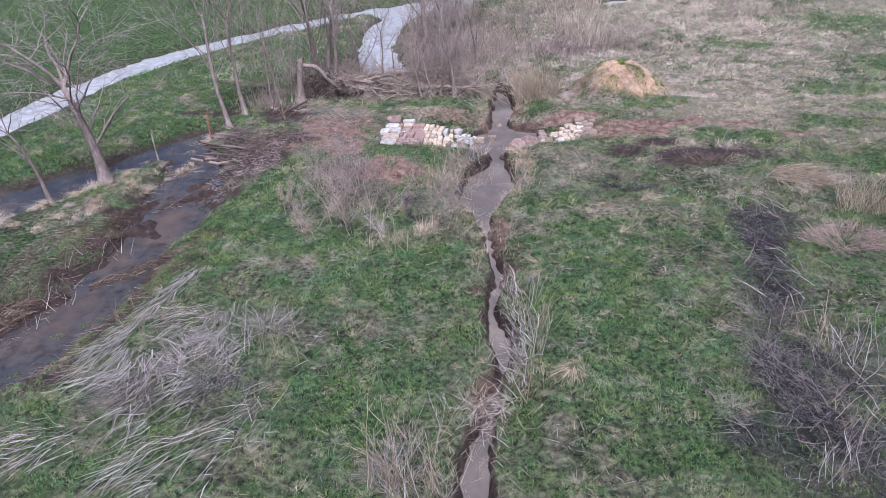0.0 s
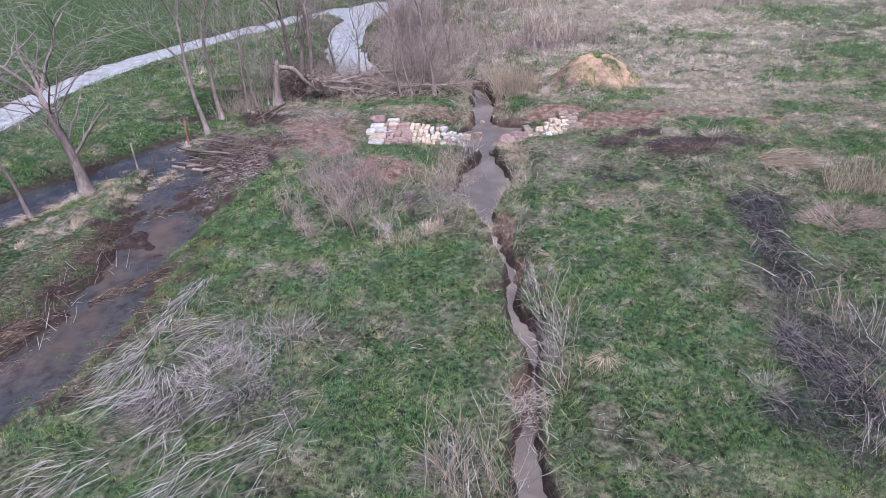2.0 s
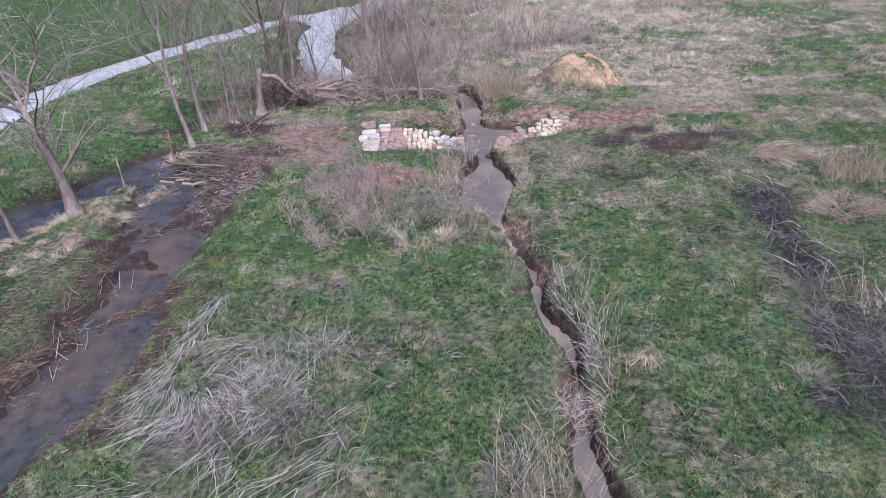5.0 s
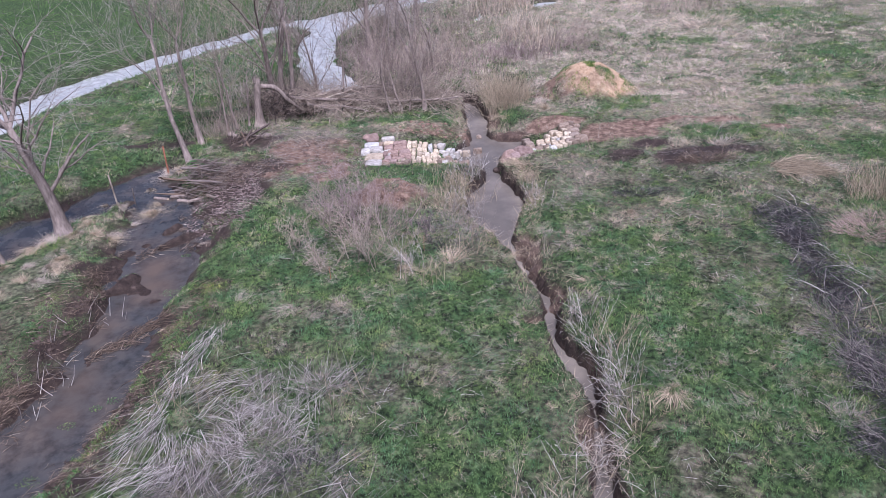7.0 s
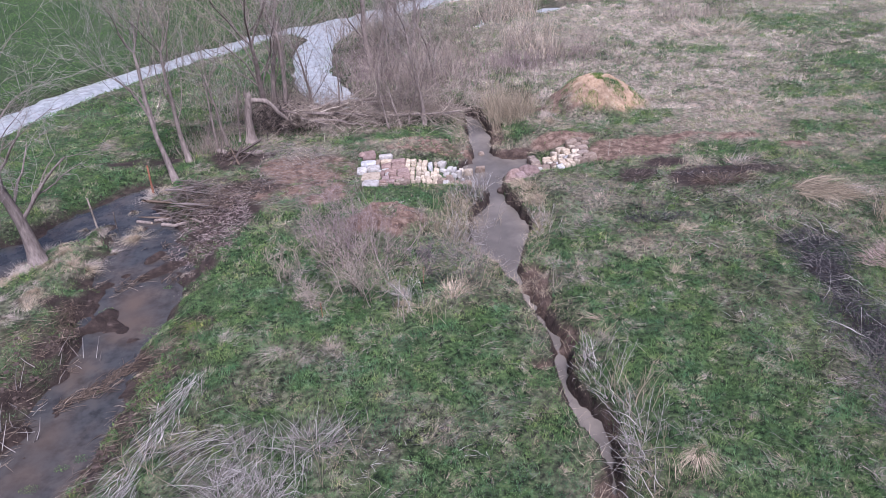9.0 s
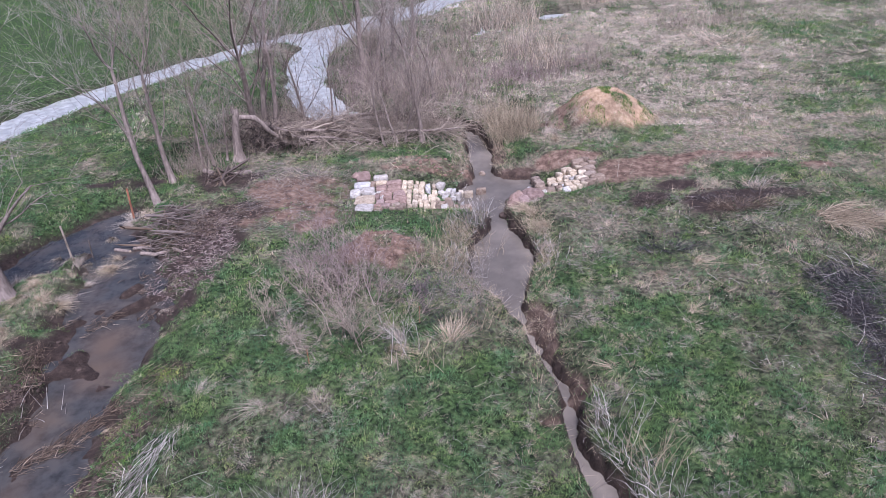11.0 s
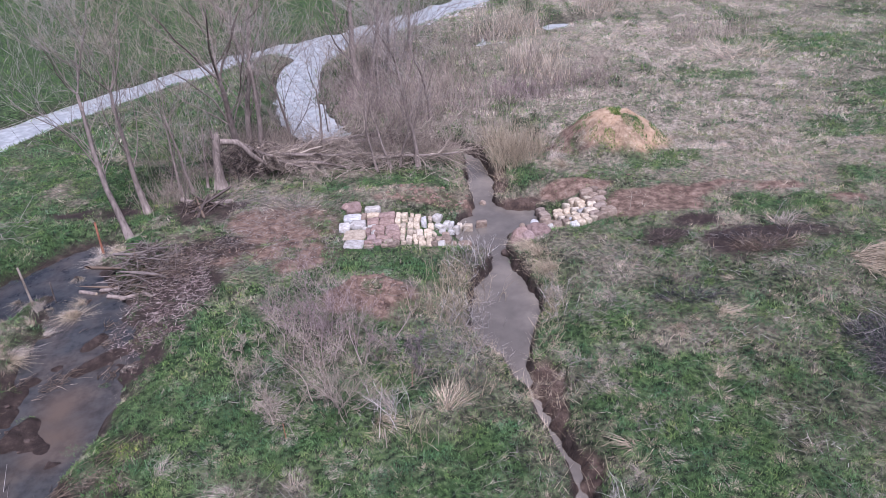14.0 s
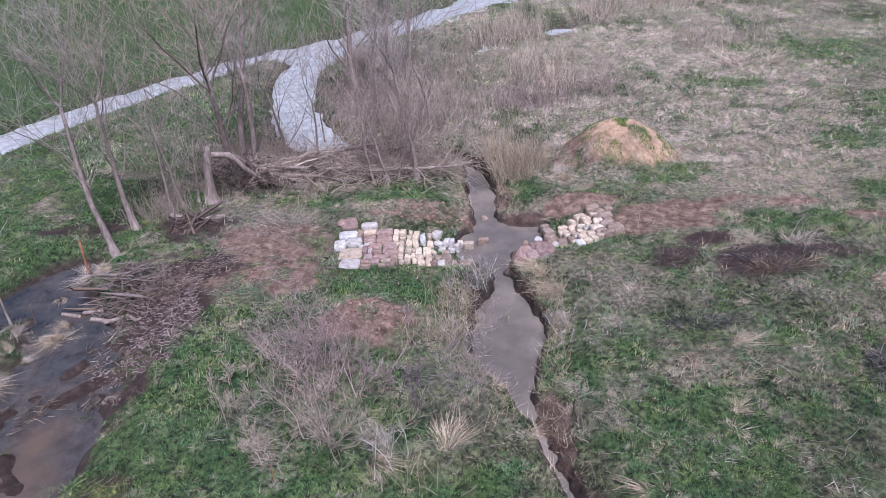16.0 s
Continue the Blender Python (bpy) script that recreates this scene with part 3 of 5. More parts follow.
def lawn(name, count, box, clump, per, tall, wide, dead, mat, label, field=False):
    """Grass in tufts; whole tufts stand or are missing by the soil under them."""
    x, y = rng.uniform(box[0], box[1], count), rng.uniform(box[2], box[3], count)
    k = view_keep(x, y) | (field is not False)
    x, y = x[k], y[k]
    ditch, pond, river = banks(x, y)
    red, mud, lush, pale, clay = soils(x, y)
    bare = np.maximum(red, mud)
    side = channel_side(x, y)
    small = step(0.5, 0.58, fbm(x, y, 0.36, 91, 3))
    if field:
        chance = 1.0 * (side < -0.8)
    elif dead:
        chance = np.clip(0.015 + 0.24 * small + 0.92 * pale * (0.4 + 0.6 * small) - 0.8 * bare, 0.03, 1) * (side > -1)
    else:
        chance = np.clip(1.0 - 0.75 * pale * (0.6 + 0.4 * small) - 1.1 * bare + 0.25 * lush, 0.02, 1) * (side > -1)
    k = (rng.random(len(x)) < chance) & (np.minimum(np.minimum(ditch, pond), river) > 0.05)
    x, y, lush = x[k], y[k], lush[k]
    m = len(x)
    size = np.exp(rng.normal(-0.1, 0.38, m)) * (0.6 + 0.8 * fbm(x, y, 0.9, 40, 2)) * (1 + (0.3 * lush if not dead else 0))
    tone = np.clip(0.48 + 1.1 * (fbm(x, y, 0.42, 41, 2) - 0.5) + rng.normal(0, 0.18, m) - (0 if dead else 0.05 * lush), 0, 1)
    flow = 9 * (fbm(x, y, 1.3, 42, 2) - 0.5) + rng.normal(0, 0.8, m)
    x = np.repeat(x, per) + rng.normal(0, clump, m * per) * np.repeat(size, per)
    y = np.repeat(y, per) + rng.normal(0, clump, m * per) * np.repeat(size, per)
    size, tone, flow = np.repeat(size, per), np.repeat(tone, per), np.repeat(flow, per)
    n = len(x)
    lean = rng.uniform(0.6, 0.98, n) if dead else rng.uniform(0.15, 0.9, n)
    way = flow + rng.normal(0, 0.6, n) if dead else None
    place(name, blades(name, x, y, height(x, y), tall * size * rng.uniform(0.6, 1.3, n), wide * rng.uniform(0.6, 1.4, n), lean, mat, rng, way, tone), label=label, category="grass", kind="stuff")


lawn("meadow_grass", 44000, (-16, 14, 7, 20), 0.048, 12, 0.058, 0.0125, False, TURF, "short green spring meadow grass in tufts")
lawn("meadow_grass", 44000, (-24, 21, 20, 34), 0.06, 9, 0.068, 0.017, False, TURF, "short green spring meadow grass in tufts")
lawn("meadow_grass", 34000, (-30, 28, 34, 64), 0.12, 7, 0.11, 0.03, False, TURF, "short green spring meadow grass in tufts")
lawn("dead_grass", 26000, (-16, 14, 7, 20), 0.06, 14, 0.11, 0.006, True, THATCH, "matted pale dead grass")
lawn("dead_grass", 40000, (-24, 21, 20, 34), 0.065, 10, 0.15, 0.011, True, THATCH, "matted pale dead grass")
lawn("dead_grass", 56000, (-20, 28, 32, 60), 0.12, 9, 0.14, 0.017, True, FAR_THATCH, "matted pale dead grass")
lawn("meadow_grass", 7000, (-14, 14, -10, 7), 0.06, 8, 0.12, 0.02, False, TURF, "short green spring meadow grass in tufts", None)
lawn("field_grass", 24000, (-46, 0, 24, 74), 0.16, 6, 0.075, 0.026, False, TURF_FIELD, "even bright green field beyond the river", True)


# ---- trees ----
def grow(tubes, rnd, p, d, length, radius, depth, spread, lift, sides, least=0.0058):
    """One limb and all that forks from it."""
    joints = 5 if depth > 1 else 3 if depth else 1
    pts, radii = [Vector(p)], [radius]
    d = Vector(d).normalized()
    for i in range(joints):
        d = (d + Vector((rnd.gauss(0, 0.17), rnd.gauss(0, 0.17), rnd.gauss(0, 0.12) + lift))).normalized()
        pts.append(pts[-1] + d * length / joints)
        radii.append(radius * (1 - 0.62 * (i + 1) / joints) if depth else radius * (1 - 0.8 * (i + 1) / joints))
    (tubes[0] if depth >= tubes[2] else tubes[1]).add(pts, radii, sides[min(depth, len(sides) - 1)])
    if depth == 0:
        return
    for i in range(1, joints + 1):
        for _ in range(rnd.choice((0, 1, 1, 1) if depth > 1 else (1, 1, 2)) if i < joints else 2):
            side = Vector((rnd.gauss(0, 1), rnd.gauss(0, 1), rnd.gauss(0, 0.6)))
            nd = (d * rnd.uniform(0.5, 1.1) + side.normalized() * spread * rnd.uniform(0.6, 1.3)).normalized()
            grow(tubes, rnd, pts[i], nd, length * rnd.uniform(0.42, 0.72), max(radii[i] * rnd.uniform(0.4, 0.62), least), depth - 1, spread, lift, sides, least)


def tree(x, y, tall, girth, lean, depth, seed, label, bark=BARK, twig=TWIG, spread=0.7, forks=3, bare=0.35, lift=0.05, bole=0.55, limb=0.32, stout=1.0, name="bare_tree"):
    """A leafless tree: a tapered trunk that forks into limbs, boughs and twigs."""
    rnd = random.Random(seed)
    root = place(name, None, label=label, category="tree", group="bare trees along the bank", at=pose(x, y, ground_z(x, y) - 0.05))
    trunk, crown = Tubes(), Tubes()
    pts, radii, p = [], [], Vector((0, 0, 0))
    d = Vector((lean[0], lean[1], 1)).normalized()
    steps = 8
    for i in range(steps + 1):
        pts.append(p.copy())
        radii.append(0.78 * girth * (1.4 if i == 0 else 1.08 if i == 1 else 1 - 0.55 * i / steps))
        d = (d + Vector((rnd.gauss(0, 0.06), rnd.gauss(0, 0.06), 0.02))).normalized()
        p = p + d * tall * bole / steps
    trunk.add(pts, radii, 10)
    for i in range(1, steps + 1):
        if i / steps < bare:
            continue
        for k in range(forks if i == steps else rnd.choice((1, 1, 2))):
            a = rnd.uniform(0, 2 * math.pi) if i < steps else 2 * math.pi * (k + rnd.uniform(-.2, .2)) / forks
            nd = (d * rnd.uniform(0.6, 1.0) + Vector((math.cos(a), math.sin(a), rnd.uniform(0.0, 0.5))) * spread).normalized()
            thick = stout * radii[i] * (rnd.uniform(0.5, 0.7) if i == steps else rnd.uniform(0.2, 0.36))
            grow((trunk, crown, 2), rnd, pts[i], nd, tall * limb * rnd.uniform(0.7, 1.3), thick, depth, spread, lift, (3, 3, 5, 6), 0.0042)
    place("trunk", trunk.mesh("trunk", bark), root)
    place("crown", crown.mesh("crown", twig), root)
    return root


tree(-17.3, 21.5, 7.2, 0.27, (-0.13, 0.0), 3, 1, "large bare tree leaning over the pond bank, grey bark", PALE_BARK, PALE_TWIG, 0.85, 4, 0.3, 0.0, 0.52, 0.38, 1.2)
tree(-18.6, 20.0, 5.5, 0.11, (-0.22, 0.0), 2, 2, "slim bare tree leaning beside the side channel", PALE_BARK, PALE_TWIG, 0.6, 3, 0.5)
tree(-15.0, 27.4, 7.6, 0.14, (-0.17, 0.0), 3, 3, "slim bare tree with a leaning pale trunk", PALE_BARK, PALE_TWIG, 0.62, 4, 0.36, 0.09, 0.64, 0.34)
tree(-14.86, 28.8, 7.0, 0.13, (-0.1, 0.0), 3, 4, "slim bare tree with a brown trunk", BARK, TWIG, 0.6, 4, 0.36, 0.09, 0.62, 0.33)
tree(-12.2, 32.0, 8.6, 0.2, (-0.05, 0.1), 3, 5, "tall bare tree fanning up beside the broken trunk", BARK, TWIG, 0.55, 4, 0.3, 0.09, 0.45, 0.40, 1.1)
tree(-11.7, 32.5, 8.0, 0.16, (0.1, 0.1), 3, 6, "tall bare tree fanning up beside the broken trunk", BARK, TWIG, 0.6, 3, 0.4, 0.08, 0.5, 0.38, 1.0)
GROVE = [(-13.7, 30.2, 5.0, .08, -.16), (-14.07, 30.0, 4.4, .07, -.03), (-14.6, 30.5, 3.6, .05, .1), (-13.3, 30.6, 4.0, .06, .05), (-12.3, 33.6, 7.5, .17, -.02), (-8.7, 40.8, 8.4, .2, -.06), (-8.2, 41.6, 7.5, .17, .12),
         (-7.4, 43.6, 7.5, .14, .0), (-6.5, 43.5, 7.0, .12, .1), (-5.6, 31.6, 6.4, .11, -.03), (-7.1, 31.3, 4.6, .06, -.2), (-6.6, 31.5, 3.6, .06, -.3), (-7.6, 38.5, 5.6, .09, .05), (-5.2, 36.6, 5.4, .08, -.04),
         (-6.3, 31.6, 3.9, .06, .25), (-10.6, 33.2, 5.2, .09, .1), (-9.2, 32.6, 4.6, .07, -.1)]
for i, (x, y, h, g, lx) in enumerate(GROVE):
    tree(x, y, h, g, (lx, 0.0), 3 if g > .085 else 2, 20 + i, "bare grey-brown tree in the grove beside the river", BARK, TWIG if i % 3 else PALE_TWIG, 0.62, 4, 0.25, 0.08, 0.6, 0.38)

# ---- stones ----
def stone_mesh(rnd, mat):
    """A rough field stone of unit size: rounded plan, bellied sides and an uneven top, standing on z = 0."""
    v, around = [], 12
    power, lean = rnd.uniform(5, 11), rnd.uniform(0, 6.28)
    wob = [rnd.uniform(.93, 1.06) for _ in range(around)]
    for zz, r in ((0, 0.49), (0.6, 0.51), (0.86, 0.495), (0.97, 0.45), (1.0, 0.3)):
        for k in range(around):
            a = 2 * math.pi * k / around + math.pi / 4
            c, q = math.cos(a), math.sin(a)
            e = r * wob[k] / (abs(c) ** power + abs(q) ** power) ** (1 / power)
            v.append((e * c, e * q, zz + (0.09 * math.cos(a - lean) * (zz > .4)) + (rnd.uniform(-.035, .035) if zz > .5 else 0)))
    v.append((0, 0, 1.0 + rnd.uniform(-.03, .05)))
    quad = [(12 * k + i, 12 * k + (i + 1) % 12, 12 * k + 12 + (i + 1) % 12, 12 * k + 12 + i) for k in range(4) for i in range(12)]
    tri = [(48 + i, 48 + (i + 1) % 12, 60) for i in range(12)]
    return mesh("stone", np.array(v), [np.array(quad), np.array(tri)], mat)


rnd = random.Random(5)
STONES = {key: [stone_mesh(rnd, mat) for _ in range(6)] for key, mat in (("C", CREAM), ("W", WHITE), ("R", REDSTONE), ("B", BROWNSTONE))}


def lay(parent, x, y, w, d, tone, turn=0.0, thick=0.22, sink=0.12):
    at = pose(x, y, max(ground_z(x, y), LOW + .1) - sink, rnd.uniform(-7, 7), rnd.uniform(-7, 7), turn) @ Matrix.Diagonal((w * 1.0, d * 1.08, thick, 1))
    return place("stone", rnd.choice(STONES[tone]), parent, at=at)


left_stones = place("stone_paving", None, label="patch of fitted cream, white and red field stones", category="paving")
PAVE_RED = [(-7.69, 28.37, .5, .5), (-6.96, 27.49, .41, .48), (-6.51, 27.85, .54, .34), (-6.51, 27.45, .49, .48), (-6.79, 26.99, .44, .36), (-6.3, 26.98, .45, .46), (-7.06, 26.83, .16, .36),
            (-6.68, 26.68, .32, .2), (-6.24, 26.6, .43, .26), (-6.92, 26.42, .29, .22), (-6.54, 26.45, .44, .24), (-6.14, 26.33, .25, .22), (-7.02, 26.17, .26, .22), (-6.72, 26.18, .34, .26)]
PAVE_BROWN = [(-7.29, 27.84, .19, .41), (-6.97, 25.93, .32, .16), (-6.36, 26.18, .33, .18), (-6.12, 26.12, .17, .22), (-6.49, 25.98, .22, .16), (-6.22, 25.95, .3, .16), (-4.86, 26.65, .25, .25), (-4.63, 26.8, .33, .34),
              (-4.53, 26.38, .22, .26), (-4.33, 26.19, .17, .16), (-3.99, 26.3, .4, .33), (-4.59, 27.11, .25, .22), (-3.44, 27.95, .36, .18), (-5.0, 26.4, .14, .2), (-4.95, 25.95, .2, .16)]
PAVE_WHITE = [(-7.06, 28.23, .52, .33), (-7.66, 27.75, .6, .41), (-7.88, 27.19, .36, .5), (-7.42, 27.31, .52, .42), (-7.2, 27.02, .19, .19), (-6.99, 27.2, .28, .16), (-6.9, 26.74, .14, .2), (-7.46, 26.05, .65, .46),
              (-5.33, 27.52, .2, .46), (-4.89, 28.12, .28, .4), (-4.85, 27.67, .31, .26), (-4.61, 27.78, .2, .34), (-4.42, 27.9, .17, .22), (-4.46, 27.6, .15, .19), (-4.26, 27.6, .2, .26), (-4.46, 27.38, .22, .18),
              (-4.73, 27.36, .25, .19), (-4.73, 26.14, .24, .34), (-4.12, 26.65, .1, .12)]
PAVE_CREAM = [(-6.97, 27.89, .45, .2), (-7.47, 26.68, .71, .55), (-6.17, 27.82, .18, .26), (-5.94, 27.8, .24, .26), (-5.73, 27.76, .14, .28), (-5.54, 27.69, .21, .42), (-6.14, 27.46, .18, .27), (-5.93, 27.52, .2, .16), (-5.74, 27.44, .15, .22),
              (-5.95, 27.18, .18, .36), (-5.75, 27.1, .2, .3), (-5.53, 27.2, .19, .4), (-6.13, 27.16, .17, .18), (-5.96, 26.82, .17, .26), (-5.42, 26.73, .22, .4), (-5.74, 26.7, .22, .3), (-5.57, 26.68, .13, .24)]
PAVE_CREAM_LOW = [(-5.95, 26.45, .16, .34), (-5.76, 26.36, .2, .24), (-5.56, 26.42, .14, .24), (-5.35, 26.32, .23, .26), (-5.92, 26.13, .17, .16), (-5.73, 26.1, .18, .16), (-5.54, 26.14, .15, .22), (-5.34, 25.98, .23, .22),
                  (-5.18, 26.87, .26, .52), (-5.09, 26.2, .2, .66), (-5.14, 27.87, .14, .28), (-5.08, 27.47, .2, .28), (-5.0, 27.02, .14, .3), (-4.14, 27.85, .18, .2), (-3.88, 27.75, .34, .2)]
for rows, c in ((PAVE_RED, "R"), (PAVE_BROWN, "B"), (PAVE_WHITE, "W"), (PAVE_CREAM, "C"), (PAVE_CREAM_LOW, "C")):
    for x, y, w, d in rows:
        lay(left_stones, x, y, w, d, c, rnd.uniform(-7, 7) if x < -5.05 else rnd.uniform(-30, 30), rnd.uniform(.2, .3), 0.12)

right_stones = place("stone_paving", None, label="sloping patch of cream and brown stone blocks by the ford", category="paving")
for k in range(7):
    v = (k + .5) / 7
    u = rnd.uniform(-.03, .03)
    while u < .98:
        ln = rnd.choice((.22, .26, .3, .36, .46))
        m = u + ln / 1.74 / 2
        tone = "B" if m > .72 + .1 * math.sin(k * 2.1) or (m < .08 and k > 3) or rnd.random() < .05 else "C" if rnd.random() > .12 else "W"
        lay(right_stones, -1.0 + 1.5 * m + .32 * v, 28.45 + .66 * m - 1.8 * v, ln * .95, .25, tone, 24 + rnd.uniform(-9, 9) + (90 if ln < .28 and rnd.random() < .5 else 0), rnd.uniform(.22, .34), 0.12)
        u += ln / 1.74
for x, y, w, d in [(-1.3, 28.2, .34, .3), (-1.32, 27.85, .36, .34), (-1.25, 27.5, .4, .36), (-1.0, 27.15, .34, .3), (-1.4, 28.5, .26, .24)]:
    lay(right_stones, x, y, w, d, "B", rnd.uniform(0, 90), 0.3, 0.1)

boulder_rng = random.Random(8)


def boulder_mesh(name, mat, seed, rough=0.18):
    bm = bmesh.new()
    bmesh.ops.create_icosphere(bm, subdivisions=3, radius=1)
    for v in bm.verts:
        k = 1 + rough * (noise.noise(v.co * 1.3 + Vector((seed, 0, 0))) + 0.5 * noise.noise(v.co * 3.1 + Vector((0, seed, 0))))
        v.co = v.co * k
        v.co.z = max(v.co.z, -0.5)
    me = bpy.data.meshes.new(name)
    bm.to_mesh(me)
    bm.free()
    me.materials.append(mat)
    return me


for x, y, r, mat, lb in [(-2.2, 26.45, .36, REDSTONE, "rounded red sandstone boulder on the ditch bank"), (-1.72, 26.5, .36, REDSTONE, "rounded red sandstone boulder on the ditch bank"), (-2.0, 26.25, .25, REDSTONE, "rounded red sandstone boulder on the ditch bank"),
                         (-1.65, 28.0, .14, WHITE, "small pale stone in shallow water"), (-1.22, 27.1, .16, WHITE, "small pale stone in shallow water"),
                         (-2.07, 27.89, .09, BROWNSTONE, "small brown stone in shallow water"), (-1.88, 27.4, .14, BROWNSTONE, "small brown stone in shallow water"), (-4.1, 26.6, .1, BROWNSTONE, "small brown stone in shallow water"),
                         (-3.3, 29.6, .12, BROWNSTONE, "small brown stone in shallow water"), (-2.75, 26.15, .15, MUD_CLOD, "dark wet lump of bank in the ditch mouth"), (-7.95, 28.4, .16, REDSTONE, "red stone beside the paving")]:
    place("boulder", boulder_mesh("boulder", mat, x * 3.1), label=lb, category="rock", at=pose(x, y, max(ground_z(x, y), LOW) + r * .2, 0, 0, boulder_rng.uniform(0, 180)) @ Matrix.Diagonal((r * 1.15, r, r * .8, 1)))


def clods(name, label, mat, seed, line, count, wide, lo, hi):
    """Lumps of soil past counting, joined, strewn along a line."""
    r = random.Random(seed)
    bm = bmesh.new()
    (ax, ay), (bx, by) = line
    for _ in range(count):
        f = r.random()
        x, y, s = ax + (bx - ax) * f + r.gauss(0, wide), ay + (by - ay) * f + r.gauss(0, wide), r.uniform(lo, hi)
        if float(banks(np.array([x]), np.array([y]))[0][0]) < .1:
            continue
        foot = ground_z(x, y) + s * .05
        new_verts = bmesh.ops.create_icosphere(bm, subdivisions=1, radius=1)["verts"]
        for v in new_verts:
            k = 1 + r.uniform(-.4, .4)
            v.co = Vector((v.co.x * s * k * 1.2 + x, v.co.y * s * k + y, v.co.z * s * k * .6 + foot))
    me = bpy.data.meshes.new(name)
    bm.to_mesh(me)
    bm.free()
    me.materials.append(mat)
    place(name, me, label=label, category="soil", kind="stuff")


clods("soil_clods", "crumbling red-brown clods of soil above the paving", RED_CLOD, 3, ((-6.8, 29.1), (-3.9, 28.9)), 80, .3, .015, .075)
clods("soil_clods", "crumbling red-brown clods of soil above the paving", RED_CLOD, 4, ((-1.0, 29.4), (1.3, 29.7)), 24, .28, .012, .045)
clods("soil_clods", "loose lumps on the small soil mound", RED_CLOD, 5, ((-6.9, 23.0), (-6.0, 23.0)), 80, .28, .015, .06)
clods("soil_clods", "loose lumps on trampled bare soil", RED_CLOD, 6, ((-11.4, 26.2), (-8.4, 26.9)), 150, .75, .01, .035)
clods("mud_clods", "dark wet lumps of mud by the dam", MUD_CLOD, 7, ((-12.7, 21.0), (-12.1, 26.0)), 260, .5, .02, .075)
clods("mud_clods", "dark wet lumps of mud on the pond bank", MUD_CLOD, 8, ((-15.6, 13.2), (-14.8, 18.8)), 160, .4, .02, .07)
clods("mud_clods", "dark wet lumps of mud on the pond bank", MUD_CLOD, 10, ((-12.7, 11.0), (-11.5, 16.4)), 200, .25, .02, .07)
clods("mud_clods", "dark wet lumps of mud in the trampled hollow", MUD_CLOD, 9, ((3.0, 26.2), (5.4, 25.2)), 60, .4, .015, .06)


# green grass taking hold on the soil mound
mrng = np.random.default_rng(6)
x, y = 2.1 + mrng.normal(0, 1.1, 14000), 32.9 + mrng.normal(0, 1.0, 14000)
k = (fbm(x, y, 0.36, 66, 2) + 0.04 * (x - 2.1) - 0.05 * (y - 33)) > 0.565
x, y = x[k], y[k]
place("mound_grass", blades("mound_grass", x, y, height(x, y), mrng.uniform(.05, .13, len(x)), mrng.uniform(.016, .028, len(x)), mrng.uniform(.2, .9, len(x)), GREEN, mrng), label="young green grass taking hold on the soil mound", category="grass", kind="stuff")


# ---- tussocks and tufts of dead grass ----
def tussock_mesh(seed, count, tall, wide, mat, droop=0.5):
    """A bunch of arching blades, each in three flat joints."""
    r = np.random.default_rng(seed)
    a = r.uniform(0, 2 * math.pi, count)
    out = r.uniform(0.0, 1.0, count) ** 0.6
    h = tall * r.uniform(0.2, 1.0, count) ** 1.0 * (1.15 - 0.5 * out)
    drift = r.uniform(0, 2 * math.pi)
    base = np.stack([np.cos(a) * out * wide * 0.45, np.sin(a) * out * wide * 0.45, np.full(count, -0.03)], 1)
    reach = (0.3 + out) * wide * r.uniform(0.2, 1.0, count)
    b = a + r.normal(0, 1.0, count)
    dirn = np.stack([np.cos(b) + 1.2 * math.cos(drift), np.sin(b) + 1.2 * math.sin(drift)], 1)
    side = np.stack([-np.sin(a), np.cos(a), np.zeros(count)], 1) * (0.0032 * r.uniform(0.5, 1.6, count))[:, None]
    rows = []
    for t, wdt in ((0, 1.0), (0.5, 0.9), (1.0, 0.1)):
        lift = h * (t - droop * out * t * t)
        p = base + np.concatenate([dirn * (reach * t ** 1.3)[:, None], lift[:, None]], 1)
        rows += [p - side * wdt, p + side * wdt]
    v = np.stack(rows, 1).reshape(-1, 3)
    first = np.arange(count)[:, None] * 6
    quad = np.concatenate([first + np.array([0, 1, 3, 2]), first + np.array([2, 3, 5, 4])], 0)
    return mesh("dead_grass_tussock", v, quad, mat)


TUFTS = [tussock_mesh(k, 420, 0.24, 0.38, (TUSSOCK, GREY_TUSSOCK)[k % 2], 0.75) for k in range(6)]
SMALL = [tussock_mesh(40 + k, 110, 0.12, 0.24, (GREY_TUSSOCK, TUSSOCK)[k % 2], 0.85) for k in range(6)]
trnd = random.Random(12)


def tuft(x, y, size, pool, label, group):
    at = pose(x, y, max(ground_z(x, y), WATER - 0.02), 0, 0, trnd.uniform(0, 360)) @ Matrix.Diagonal((size, size, size * trnd.uniform(.85, 1.2), 1))
    place("dead_grass_tussock", trnd.choice(pool), label=label, category="grass tuft", group=group, at=at)


